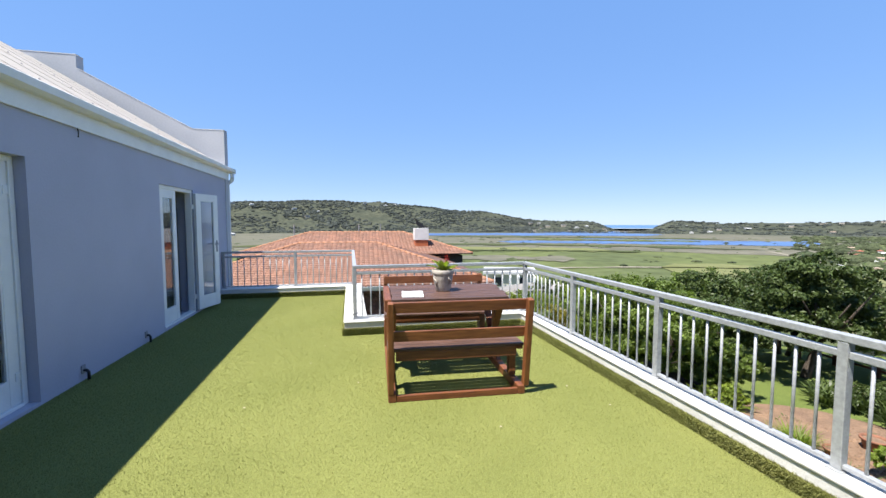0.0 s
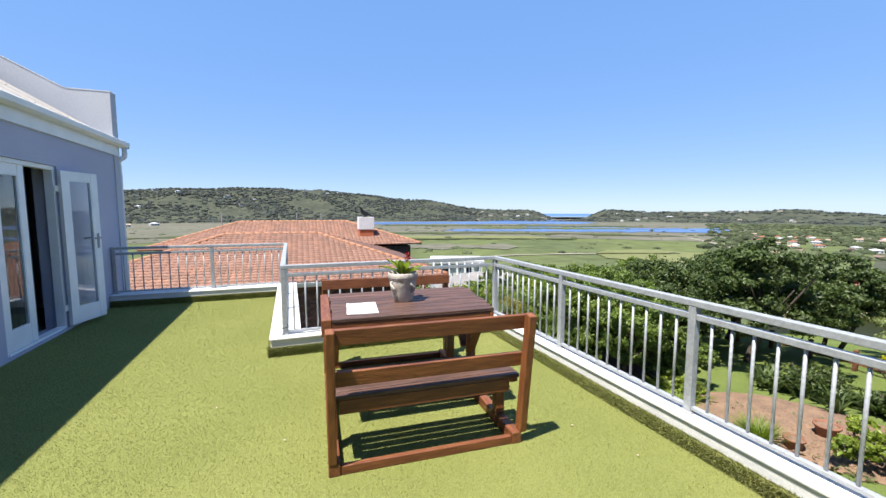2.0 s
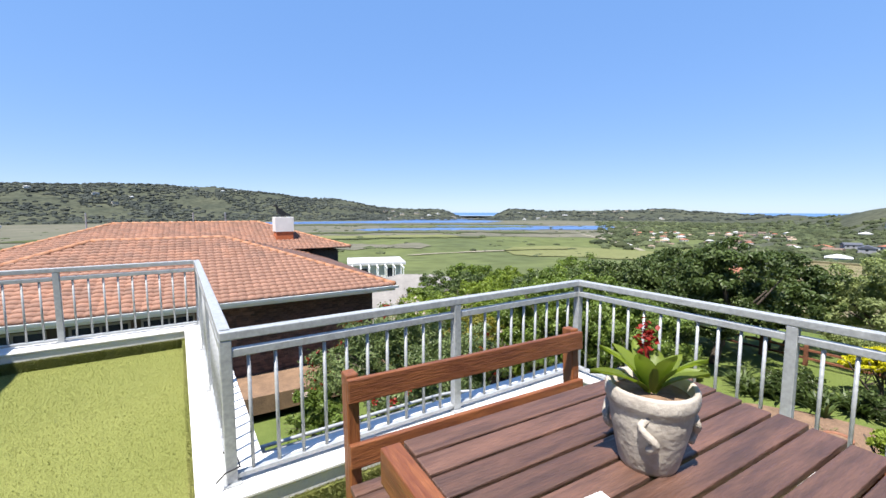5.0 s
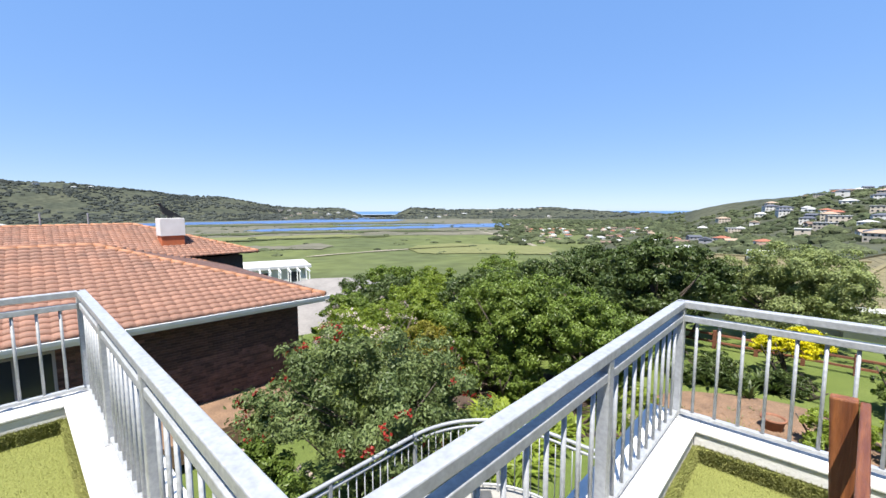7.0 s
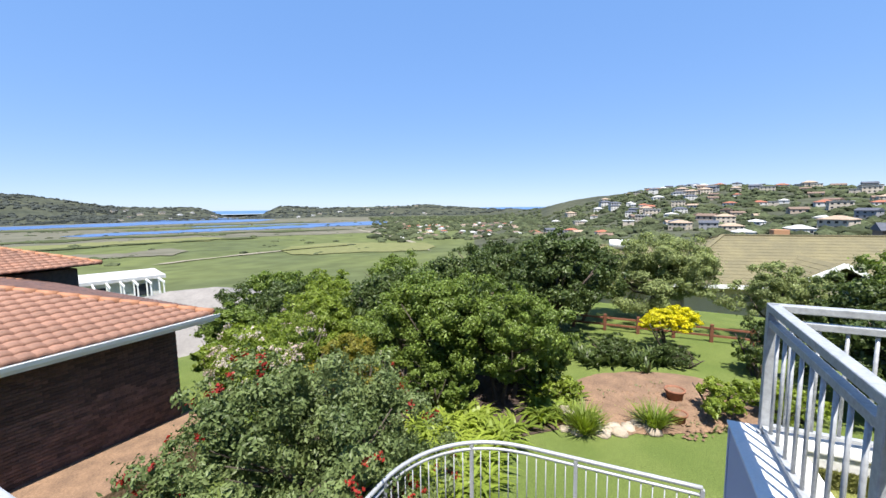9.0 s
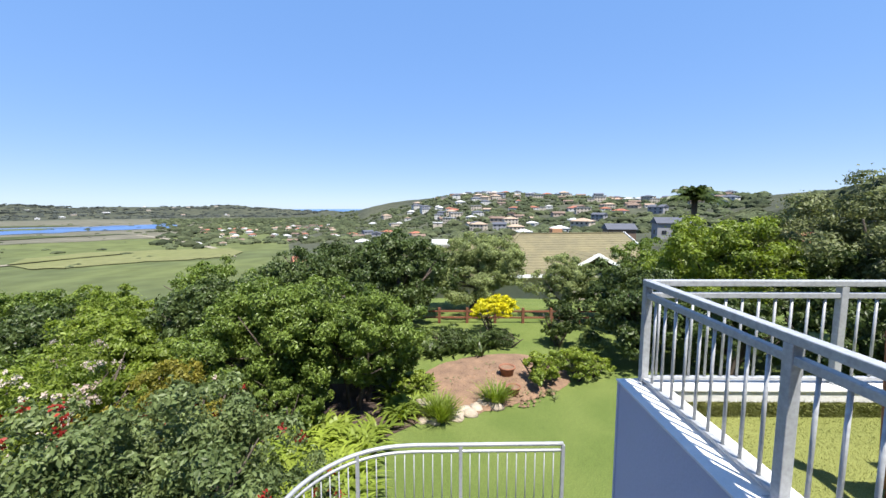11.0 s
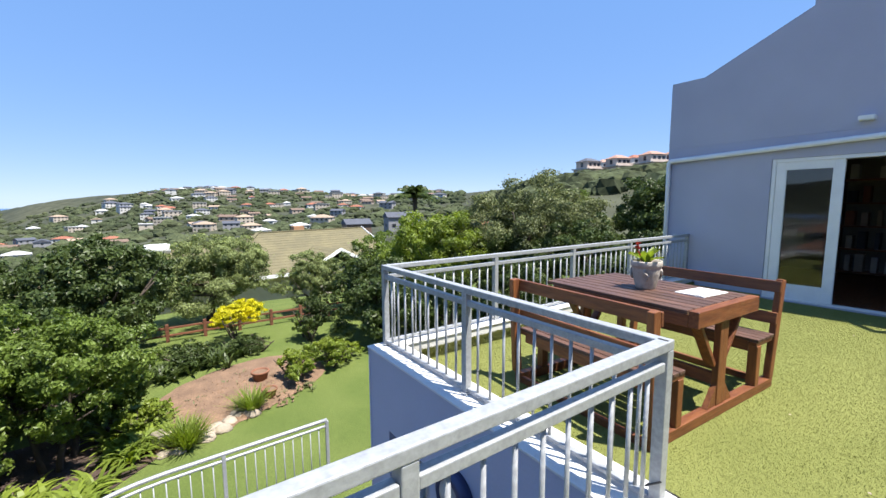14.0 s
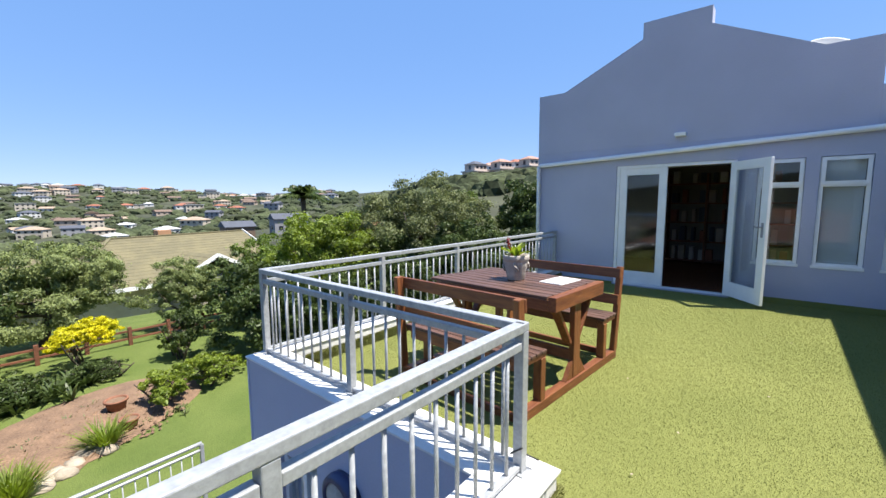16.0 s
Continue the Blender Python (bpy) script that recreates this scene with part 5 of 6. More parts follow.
n = len(edge)

part("top_rail", tube(B(), [(p.x, p.y, 1.0) for p in edge], 0.024, 8), "galv", pr, smooth=True)
part("mid_rail", tube(B(), [(p.x, p.y, 0.92) for p in edge], 0.018, 8), "galv", pr, smooth=True)
part("bottom_rail", tube(B(), [(p.x, p.y, 0.08) for p in edge], 0.018, 8), "galv", pr, smooth=True)
for i in range(0, n, 11):
    part("post", box(B(), edge[i].x - 0.02, edge[i].x + 0.02, edge[i].y - 0.02, edge[i].y + 0.02, -0.012, 0.985, 0.003), "galv", pr)
me = mesh_of("baluster", tube(B(), [(0, 0, 0.09), (0, 0, 0.91)], 0.007, 6), "galv", True)
for i in range(1, n):
    if i % 11:
        piece("baluster", me, pr, pose(edge[i].x, edge[i].y, 0, 0, 0, i * 17))

# slate tiles laid cornerwise on the patio
tile_me = mesh_of("tile", box(B(), -0.14, 0.14, -0.14, 0.14, -0.012, 0.003, 0.003), "slate")
patio = bpy.data.objects["patio"]


def inside(x, y):
    """True where a tile lies clear of the patio's rounded edge."""
    if not (NX1 + 0.22 < x and NY1 + 0.21 < y < 2.84):
        return False
    if x > 0.45 and y > 1.80:
        return math.hypot((x - 0.45) / 1.10, (y - 1.80) / 1.04) < 1.0
    return x < 1.56


for i in range(-14, 22):
    for j in range(-14, 22):
        x, y = 0.2065 * (i + j), 0.2065 * (i - j)
        if inside(x, y):
            piece("tile", tile_me, patio, pose(x, y, PZ, 0, 0, 45))

# round lamp on the lower wall
disc = thing("bulkhead_light", "round dark blue bulkhead light on the lower wall", "lamp", (-1.30, NY1, -0.44))
bm = lathe(B(), [(0.001, 0.0), (0.17, 0.0), (0.175, 0.04), (0.165, 0.075), (0.13, 0.09), (0.125, 0.07), (0.001, 0.06)], 28)
bmesh.ops.transform(bm, matrix=pose(0, 0, 0, -90, 0, 0), verts=bm.verts)
part("rim", bm, "navy", disc, smooth=True)
bm = lathe(B(), [(0.001, 0.105), (0.07, 0.098), (0.12, 0.072)], 28)
bmesh.ops.transform(bm, matrix=pose(0, 0, 0, -90, 0, 0), verts=bm.verts)
part("lens", bm, "pot", disc, "tan glass", smooth=True)


# ---- things on the table ----
TZ = 0.7955
pot = thing("flower_pot", "pale stone-grey pot with scrolled handles on the table", "pot", (-1.60, -1.50, TZ))
prof = [(r * 0.86, z * 0.97) for r, z in [(0.001, 0.0), (0.082, 0.0), (0.088, 0.012), (0.10, 0.06), (0.115, 0.12), (0.122, 0.165), (0.121, 0.178), (0.131, 0.183), (0.135, 0.195), (0.134, 0.222), (0.128, 0.23), (0.118, 0.226), (0.112, 0.20), (0.10, 0.19)]]
part("pot_body", lathe(B(), prof, 32), "pot", pot, smooth=True)
for a in range(4):
    bm = B()
    ca, sa = math.cos(a * math.pi / 2 + 0.5), math.sin(a * math.pi / 2 + 0.5)
    pts = [(0.018 * math.sin(k * 0.62) * -sa + ca * (0.096 + 0.014 * math.sin(k * 0.31)), 0.018 * math.sin(k * 0.62) * ca + sa * (0.096 + 0.014 * math.sin(k * 0.31)), 0.08 + 0.0085 * k) for k in range(11)]
    tube(bm, pts, 0.010, 8)
    part("scroll_handle", bm, "pot", pot, smooth=True)
part("potting_soil", lathe(B(), [(0.001, 0.197), (0.1, 0.193)], 24), "soil", pot)
bm = B()
r2 = random.Random(9)
for k in range(11):
    a = k * 2.4
    L, w = r2.uniform(0.12, 0.20), r2.uniform(0.024, 0.036)
    lift = r2.uniform(0.6, 1.4)
    d, s = Vector((math.cos(a), math.sin(a), 0)), Vector((-math.sin(a), math.cos(a), 0))
    prev = None
    for i in range(7):
        f = i / 6
        c = d * (0.015 + L * f * math.cos(lift) * (0.6 + 0.6 * f)) + Vector((0, 0, 0.195 + L * (f * math.sin(lift) - 0.25 * f * f)))
        ww = w * math.sin(math.pi * min(1, 0.12 + f * 0.88)) ** 0.7
        row = [bm.verts.new(c + s * ww * q + Vector((0, 0, 0.012 * abs(q)))) for q in (-1, 0, 1)]
        if prev:
            bm.faces.new((prev[0], prev[1], row[1], row[0]))
            bm.faces.new((prev[1], prev[2], row[2], row[1]))
        prev = row
part("leaves", bm, "l_light", pot, "yellow-green fleshy leaves", smooth=True)
rngp = np.random.default_rng(4)
pp = np.array([[0.05, 0.05, 0.325]]) + rngp.normal(0, 0.011, (70, 3)) * np.array([1, 1, 2.0])
part("stalk", tube(B(), [(0.02, 0.02, 0.19), (0.035, 0.03, 0.25), (0.05, 0.05, 0.31)], 0.006, 6), "f_red", pot)
f = new("red_flower", leaf_mesh("red_flower", pp, np.tile([[0, 0, 1.0]], (70, 1)), 0.02, rngp, "f_red", 0.7))
f.parent = pot
f["label"] = "small red flower spike"

book = thing("magazine", "open white printed magazine lying on the table", "magazine", (-1.945, -1.66, TZ), rz=-7)
part("page_block", box(B(), -0.105, 0.105, -0.162, 0.162, 0.0, 0.006, 0.002), "paper", book)
part("cover", box(B(), -0.105, 0.105, -0.162, 0.162, 0.0062, 0.0075), "paper", book)
bm = B()
rq = random.Random(12)
for k in range(34):
    f = k / 33
    a = Vector((-0.07 + 0.13 * f + rq.uniform(-0.03, 0.03), 0.10 - 0.21 * f + rq.uniform(-0.02, 0.02), 0.0082))
    d = Vector((rq.uniform(-0.05, 0.05), rq.uniform(-0.06, 0.01), 0))
    beam(bm, a, a + d + Vector((0.004, 0, 0)), rq.uniform(0.0012, 0.005), 0.0008)
for k in range(3):
    beam(bm, (-0.09, 0.155 - 0.012 * k, 0.0082), (0.02 - 0.03 * k, 0.155 - 0.012 * k, 0.0082), 0.004, 0.0008)
part("print", bm, "ink", book, "grey line drawing")


# ---- small things about the terrace ----
for y in (-1.15, 0.08):
    st = thing("pipe_stub", "short dark pipe stub at the foot of the wall", "pipe", (WX, y, 0.10), "pipe stubs")
    part("pipe", tube(B(), [(0.0, 0, 0), (0.035, 0, 0.0), (0.05, 0, -0.02), (0.05, 0, -0.09)], 0.014, 8), "black", st, smooth=True)
    part("flange", box(B(), 0.0, 0.012, -0.03, 0.03, -0.03, 0.05, 0.003), "h_grey", st)
solid("cable", tube(B(), [(WX + 0.012, -1.18, 2.41), (WX + 0.018, -1.12, 2.415), (WX + 0.018, -1.06, 2.40), (WX + 0.018, -1.04, 2.36), (WX + 0.016, -1.045, 2.31)], 0.006, 6), "black", "short loose dark cable hanging below the eaves", "cable", smooth=True)
solid("cable_tie", tube(B(), [(NX - 0.03, 0.03, 0.33), (NX + 0.03, 0.034, 0.28), (NX + 0.034, -0.03, 0.27), (NX - 0.03, -0.034, 0.26), (NX - 0.07, -0.06, 0.24)], 0.004, 6), "black", "black cable tie round the railing post", "cable", smooth=True)
rf2 = random.Random(8)
pm = mesh_of("petal", lathe(B(), [(0.001, 0.003), (0.006, 0.002), (0.008, 0.0)], 7), "f_white")
for i in range(10):
    ob = new("petal", pm)
    ob.matrix_basis = pose(rf2.uniform(-3.6, -0.3), rf2.uniform(-5.0, -0.4), 0.017, rf2.uniform(-15, 15), 0, rf2.uniform(0, 360))
    tagged(ob, "fallen pale petal lying on the turf", "petal", "petals on the turf")

# shelves seen dimly in the room behind the doors
sh = thing("bookshelf", "dark shelves with books against the room's back wall", "shelf", (-2.4, -9.79, 0.012))
for x in (-1.2, -0.4, 0.4, 1.2):
    part("upright", box(B(), x - 0.02, x + 0.02, 0, 0.32, 0, 2.1), "wood_z", sh)
for z in (0.05, 0.5, 0.95, 1.4, 1.85):
    part("shelf", box(B(), -1.2, 1.2, 0.002, 0.318, z, z + 0.03), "wood", sh)
    for k in range(12):
        if rf2.random() < 0.75:
            x = -1.1 + k * 0.19
            hb = rf2.uniform(0.2, 0.34)
            bk = new("book", mesh_of("book", box(B(), 0, rf2.uniform(0.05, 0.14), 0.05, 0.27, 0, hb, 0.004), rf2.choice(("h_cream", "h_tan", "r_red", "h_white", "r_slate"))))
            bk.matrix_basis = pose(-2.4 + x, -9.79, 0.012 + z + 0.031)
            tagged(bk, "book standing on the dark shelf", "book", "books on the shelves")

# ---- brick house next door ----
EZ, EY, EX0, EX1, PIT = -1.38, 11.55, -11.2, 3.92, 0.31
nh = thing("brick_house", "single-storey dark brick house with a clay-tiled hipped roof", "house", (0, 0, 0))
NH_EYE = Vector((-2.8, -0.2, 1.48))
nh.matrix_basis = Matrix.Translation(NH_EYE) @ Matrix.Rotation(radians(-1.7), 4, "Z") @ Matrix.Scale(0.8, 4) @ Matrix.Translation(-NH_EYE)
bm = B()
box(bm, -10.7, 3.2, 12.10, 21.5, -7.0, -1.50)
box(bm, -10.5, 4.9, 22.0, 30.0, -8.0, -0.90)
part("wall", bm, "mortar", nh, "dark face-brick wall")
part("fascia", box(B(), EX0, EX1, EY - 0.02, EY, EZ - 0.20, EZ - 0.01, 0.004), "white", nh, "white fascia board")
part("fascia", box(B(), EX1 - 0.02, EX1, EY + 0.002, 22.0, EZ - 0.20, EZ - 0.01, 0.004), "white", nh, "white fascia board")
part("gutter", prism(B(), [(EY - 0.022, EZ - 0.10), (EY - 0.13, EZ - 0.10), (EY - 0.15, EZ - 0.0), (EY - 0.14, EZ + 0.005), (EY - 0.12, EZ - 0.085), (EY - 0.022, EZ - 0.085)], "x", EX0, EX1 + 0.1), "white", nh, "white gutter")
part("soffit", box(B(), EX0 + 0.02, EX1 - 0.022, EY + 0.002, 12.1, EZ - 0.19, EZ - 0.17), "white", nh)
for x0 in (-9.2, -7.4, -5.6, -4.0):
    wd = part("window", box(B(), x0, x0 + 1.3, 12.07, 12.10, -2.9, -1.75, 0.0), "win_dark", nh, "dark window under the eaves")
    part("frame", wall_cells(B(), "y", 12.03, 12.068, x0 - 0.03, x0 + 1.33, -2.93, -1.72, [(x0 + 0.03, x0 + 0.63, -2.87, -1.78), (x0 + 0.68, x0 + 1.27, -2.87, -1.78)]), "h_grey", wd)
part("chimney", box(B(), 1.50, 2.46, 22.75, 23.65, -0.9, 0.22, 0.01), "orange", nh, "orange chimney base")
ch = part("chimney_cap", box(B(), 1.46, 2.50, 22.70, 23.70, 0.222, 1.08, 0.01), "plaster_w", nh, "white chimney top")
cw = B()
tube(cw, [(2.0, 23.2, 1.08), (2.0, 23.2, 1.22)], 0.14, 10)
prism(cw, [(1.37, 1.83), (1.55, 1.79), (1.65, 1.81), (1.73, 1.63), (2.0, 1.46), (2.47, 1.15), (2.35, 1.11), (2.05, 1.19), (1.77, 1.23), (1.65, 1.38), (1.61, 1.65), (1.53, 1.74)], "y", 23.1, 23.3)
part("cowl", cw, "black", ch, "black wind cowl")
for x, y in ((-2.6, 26.0), (-0.9, 26.0), (-7.5, 26.0)):
    part("vent_pipe", tube(B(), [(x, y, 0.4), (x, y, 1.35)], 0.035, 8), "h_grey", nh)


def roof_tile_mesh(w=0.25, l=0.285):
    """One interlocking tile: a roll beside a pan, with a thick lower lip."""
    bm = B()
    n = 8
    prof = []
    for i in range(n + 1):
        f = i / n
        prof.append((f * w, 0.05 * max(0.0, math.sin(f * math.pi * 1.0)) ** 1.3 + 0.012 * math.cos(f * 2 * math.pi)))
    top = [bm.verts.new((x, l, z)) for x, z in prof]
    low = [bm.verts.new((x, -0.035, z + 0.068)) for x, z in prof]
    lip = [bm.verts.new((x, -0.035, z - 0.02)) for x, z in prof]
    for i in range(n):
        bm.faces.new((low[i], low[i + 1], top[i + 1], top[i]))
        bm.faces.new((lip[i], lip[i + 1], low[i + 1], low[i]))
    return mesh_of("roof_tile", bm, "tile", True)


def roof_face(corner_l, corner_r, apex_r, apex_l, limit, house):
    """Lay tiles on a sloping face; the lowest courses nearest the terrace are single pieces."""
    o = Vector(corner_l)
    ux = (Vector(corner_r) - o).normalized()
    mid = (Vector(apex_l) + Vector(apex_r)) / 2
    up = mid - o
    up = (up - ux * up.dot(ux)).normalized()
    nz = ux.cross(up)
    L = (Vector(corner_r) - o).length
    H = (Vector(apex_l) - o).dot(up)
    al, ar = (Vector(apex_l) - o).dot(ux), (Vector(apex_r) - o).dot(ux)
    rot = Matrix((ux, up, nz)).transposed().to_4x4()
    w, c = 0.25, 0.265
    tile = roof_tile_mesh()
    vs0 = np.array([v.co[:] for v in tile.vertices])
    fs0 = [tuple(p.vertices) for p in tile.polygons]
    V, F, singles = [], [], 0
    spots = []
    for j in range(int(H / c) + 1):
        v = j * c
        lo, hi = al * v / H, L + (ar - L) * v / H
        for i in range(int(L / w) + 1):
            u = i * w
            if u >= lo - 0.05 and u + w <= hi + 0.05:
                spots.append((u, v))
    R = np.array(rot.to_3x3())
    for u, v in spots:
        place = o + ux * u + up * v + nz * 0.01
        if singles < limit and -3.6 < place.x < 3.9 and v < 4.6:
            piece("roof_tile", tile, house, Matrix.Translation(place) @ rot)
            singles += 1
        else:
            k = len(V)
            V.extend((vs0 @ R.T + np.array(place)).tolist())
            F.extend(tuple(a + k for a in f) for f in fs0)
    if V:
        me = bpy.data.meshes.new("roof_tiles")
        me.from_pydata(V, [], F)
        me.materials.append(M["tile"])
        me.polygons.foreach_set("use_smooth", [True] * len(F))
        me.update()
        ob = new("roof_tiles", me)
        ob.parent = house
        ob["kind"] = "stuff"


def hip_roof(x0, x1, y0, y1, ze, pit, house, lim):
    """A hipped roof with its ridge along x: tiled faces, boards under them and ridge tiles."""
    hd = (y1 - y0) / 2
    zr = ze + hd * pit
    ym = (y0 + y1) / 2
    A, Bc, C, D = (x0, y0, ze), (x1, y0, ze), (x1, y1, ze), (x0, y1, ze)
    E, F = (x0 + hd, ym, zr), (x1 - hd, ym, zr)
    bm = B()
    vv = [bm.verts.new((p[0], p[1], p[2] - 0.03)) for p in (A, Bc, C, D, E, F)]
    for f in ((0, 1, 5, 4), (1, 2, 5), (2, 3, 4, 5), (3, 0, 4)):
        bm.faces.new([vv[i] for i in f])
    part("roof_deck", bm, "tile", house)
    roof_face(A, Bc, F, E, lim, house)
    roof_face(Bc, C, F, F, 0, house)
    roof_face(D, A, E, E, 0, house)
    bm = B()
    for p, q in ((A, E), (Bc, F), (E, F), (C, F), (D, E)):
        p, q = Vector(p), Vector(q)
        n = int((q - p).length / 0.42)
        for i in range(n):
            a, b = p.lerp(q, i / n), p.lerp(q, (i + 1.08) / n)
            tube(bm, [a + Vector((0, 0, 0.045)), b + Vector((0, 0, 0.03))], [0.105, 0.092], 8)
    part("ridge_tiles", bm, "tile_ridge", house, "orange ridge tiles", smooth=True)


hip_roof(EX0, EX1, EY, 22.3, EZ, PIT, nh, 300)
hip_roof(-11.0, 5.5, 21.4, 30.6, -0.74, PIT, nh, 0)

# bricks of the wall that faces the terrace
brick_me = mesh_of("brick", box(B(), 0.004, 0.222, -0.012, 0.03, 0.004, 0.071), "brick")
V, F, made = [], [], 0
b0 = [v.co[:] for v in brick_me.vertices]
f0 = [tuple(p.vertices) for p in brick_me.polygons]
for j in range(38):
    z = -1.58 - j * 0.0765
    for i in range(27):
        x = 3.2 - 0.226 * (i + 1) + (0.113 if j % 2 else 0.0)
        if x + 0.222 > 3.2:
            continue
        if made < 300 and j < 17 and i < 19:
            piece("brick", brick_me, nh, pose(x, 12.09, z))
            made += 1
        else:
            k = len(V)
            V.extend((a + x, b + 12.09, c + z) for a, b, c in b0)
            F.extend(tuple(q + k for q in f) for f in f0)
me = bpy.data.meshes.new("bricks")
me.from_pydata(V, [], F)
me.materials.append(M["brick"])
me.update()
ob = new("bricks", me)
ob.parent = nh
ob["kind"] = "stuff"
# Concrete path given the soil colour only to darken its pale band.
bm = prism(B(), [(-6, 10.2), (3.4, 10.2), (3.4, 12.1), (-6, 12.1)], "z", -4.6, -4.05)
solid("path", bm, "soil", "concrete path along the brick house, darkened to the soil colour", "path", "structure").matrix_basis = nh.matrix_basis.copy()


# ---- houses farther off ----
def house_set(name, w, d, h, wall, roof, kind, label, at=(0, 0, 0), rz=0.0, storeys=1, group="", pitch=0.36, eave=0.45):
    """A plain house: walls, hipped, gabled or flat roof, and windows with panes on its sides."""
    ob = thing(name, label, "house", at, group, rz=rz)
    part("wall", box(B(), -w / 2, w / 2, -d / 2, d / 2, -4.0, h), wall, ob)
    bm = B()
    a, b = w / 2 + eave, d / 2 + eave
    if kind == "flat":
        box(bm, -a, a, -b, b, h, h + 0.35)
    else:
        hd = b
        zr = h + hd * pitch
        rx = a - (hd if kind == "hip" else 0.0)
        vs = [bm.verts.new(p) for p in ((-a, -b, h), (a, -b, h), (a, b, h), (-a, b, h), (-rx, 0, zr), (rx, 0, zr), (-a, -b, h - 0.2), (a, -b, h - 0.2), (a, b, h - 0.2), (-a, b, h - 0.2))]
        for f in ((0, 1, 5, 4), (1, 2, 5), (2, 3, 4, 5), (3, 0, 4), (0, 1, 7, 6), (1, 2, 8, 7), (2, 3, 9, 8), (3, 0, 6, 9), (6, 7, 8, 9)):
            bm.faces.new([vs[i] for i in f])
    part("roof", bm, roof, ob)
    win = mesh_of("window", box(B(), -0.7, 0.7, -0.06, 0.06, 0, 1.25), "win_dark")
    for s in range(storeys):
        z = 0.9 + s * 2.7
        if z + 1.3 > h:
            break
        k = max(2, int(w / 3.2))
        for i in range(k):
            x = -w / 2 + w * (i + 0.5) / k
            piece("window", win, ob, pose(x, -d / 2, z))
        piece("window", win, ob, pose(-w / 2, 0, z, 0, 0, 90))
        piece("window", win, ob, pose(w / 2, 0, z, 0, 0, 90))
    return ob


def polar(az, r, dz=0.0):
    x, y = r * math.sin(radians(az)), r * math.cos(radians(az))
    return x, y, ground_z(x, y) + dz


styles = (("h_white", "r_white", "hip", 11, 9, 3.2, 1, "white house with a pale roof on the far slope"),
          ("h_white", "r_red", "hip", 12, 9, 3.2, 1, "white house with a red-brown roof on the far slope"),
          ("h_cream", "r_tan", "hip", 13, 10, 5.6, 2, "cream two-storey house with a tan roof on the far slope"),
          ("h_tan", "r_brown", "gable", 12, 8, 3.1, 1, "tan house with a brown gabled roof on the far slope"),
          ("h_grey", "r_slate", "gable", 12, 9, 5.6, 2, "grey two-storey house with a slate roof on the far slope"),
          ("h_white", "r_slate", "hip", 14, 10, 5.4, 2, "white two-storey house with a dark roof on the far slope"),
          ("h_cream", "r_white", "flat", 13, 9, 5.8, 2, "cream flat-roofed two-storey house on the far slope"),
          ("h_white", "r_tan", "gable", 10, 8, 3.0, 1, "small white house with a tan roof on the far slope"))
masters = []
for wl, rf, kd, w, d, h, st, lab in styles:
    masters.append(house_set("house", w, d, h, M[wl], M[rf], kd, lab, (0, -200, -80), storeys=st, group="houses on the far slopes"))
rh = random.Random(21)


def settle(count, az0, az1, r0, r1, scale, picks, first=False):
    done = []
    tries = 0
    while len(done) < count and tries < count * 30:
        tries += 1
        az, r = rh.uniform(az0, az1), rh.uniform(r0, r1)
        x, y, z = polar(az, r)
        if any((x - a) ** 2 + (y - b) ** 2 < (15 * scale) ** 2 for a, b in done):
            continue
        done.append((x, y))
        m = masters[rh.choice(picks)]
        s = scale * rh.uniform(0.85, 1.2)
        c = copy_thing(m, pose(x, y, z - 0.2, 0, 0, -az + rh.choice((0, 90, 20, -25, 12))))
        c.scale = (s, s, s)


settle(120, 88.5, 125.1, 330, 690, 0.8, (0, 0, 1, 1, 2, 3, 3, 4, 5, 6, 6, 7, 7))
settle(20, 79.5, 97.6, 430, 760, 0.9, (0, 0, 2, 6, 7, 5))
settle(64, 57.7, 74.6, 350, 640, 0.55, (0, 0, 0, 1, 3, 7, 7))
settle(9, 73.6, 87.5, 260, 380, 0.8, (0, 1, 3, 7, 4))
settle(14, 89.5, 115.6, 190, 330, 0.7, (0, 2, 4, 5, 7))
settle(10, -18.8, 13.3, 1450, 1800, 1.1, (0, 0, 5, 6))
settle(6, -20.8, 1.2, 900, 1180, 1.2, (0, 0, 1, 7))
settle(13, 23.3, 37.5, 1250, 1800, 1.0, (0, 0, 6, 7))
settle(14, 43.6, 65.7, 1250, 1750, 1.0, (0, 0, 7, 6))
for mst in masters:
    mst.location = (*polar(101.6 + masters.index(mst) * 2.2, 560 + masters.index(mst) * 14)[:2], 0)
    mst.location.z = ground_z(mst.location.x, mst.location.y) - 0.2
    mst.rotation_euler.z = radians(-100)

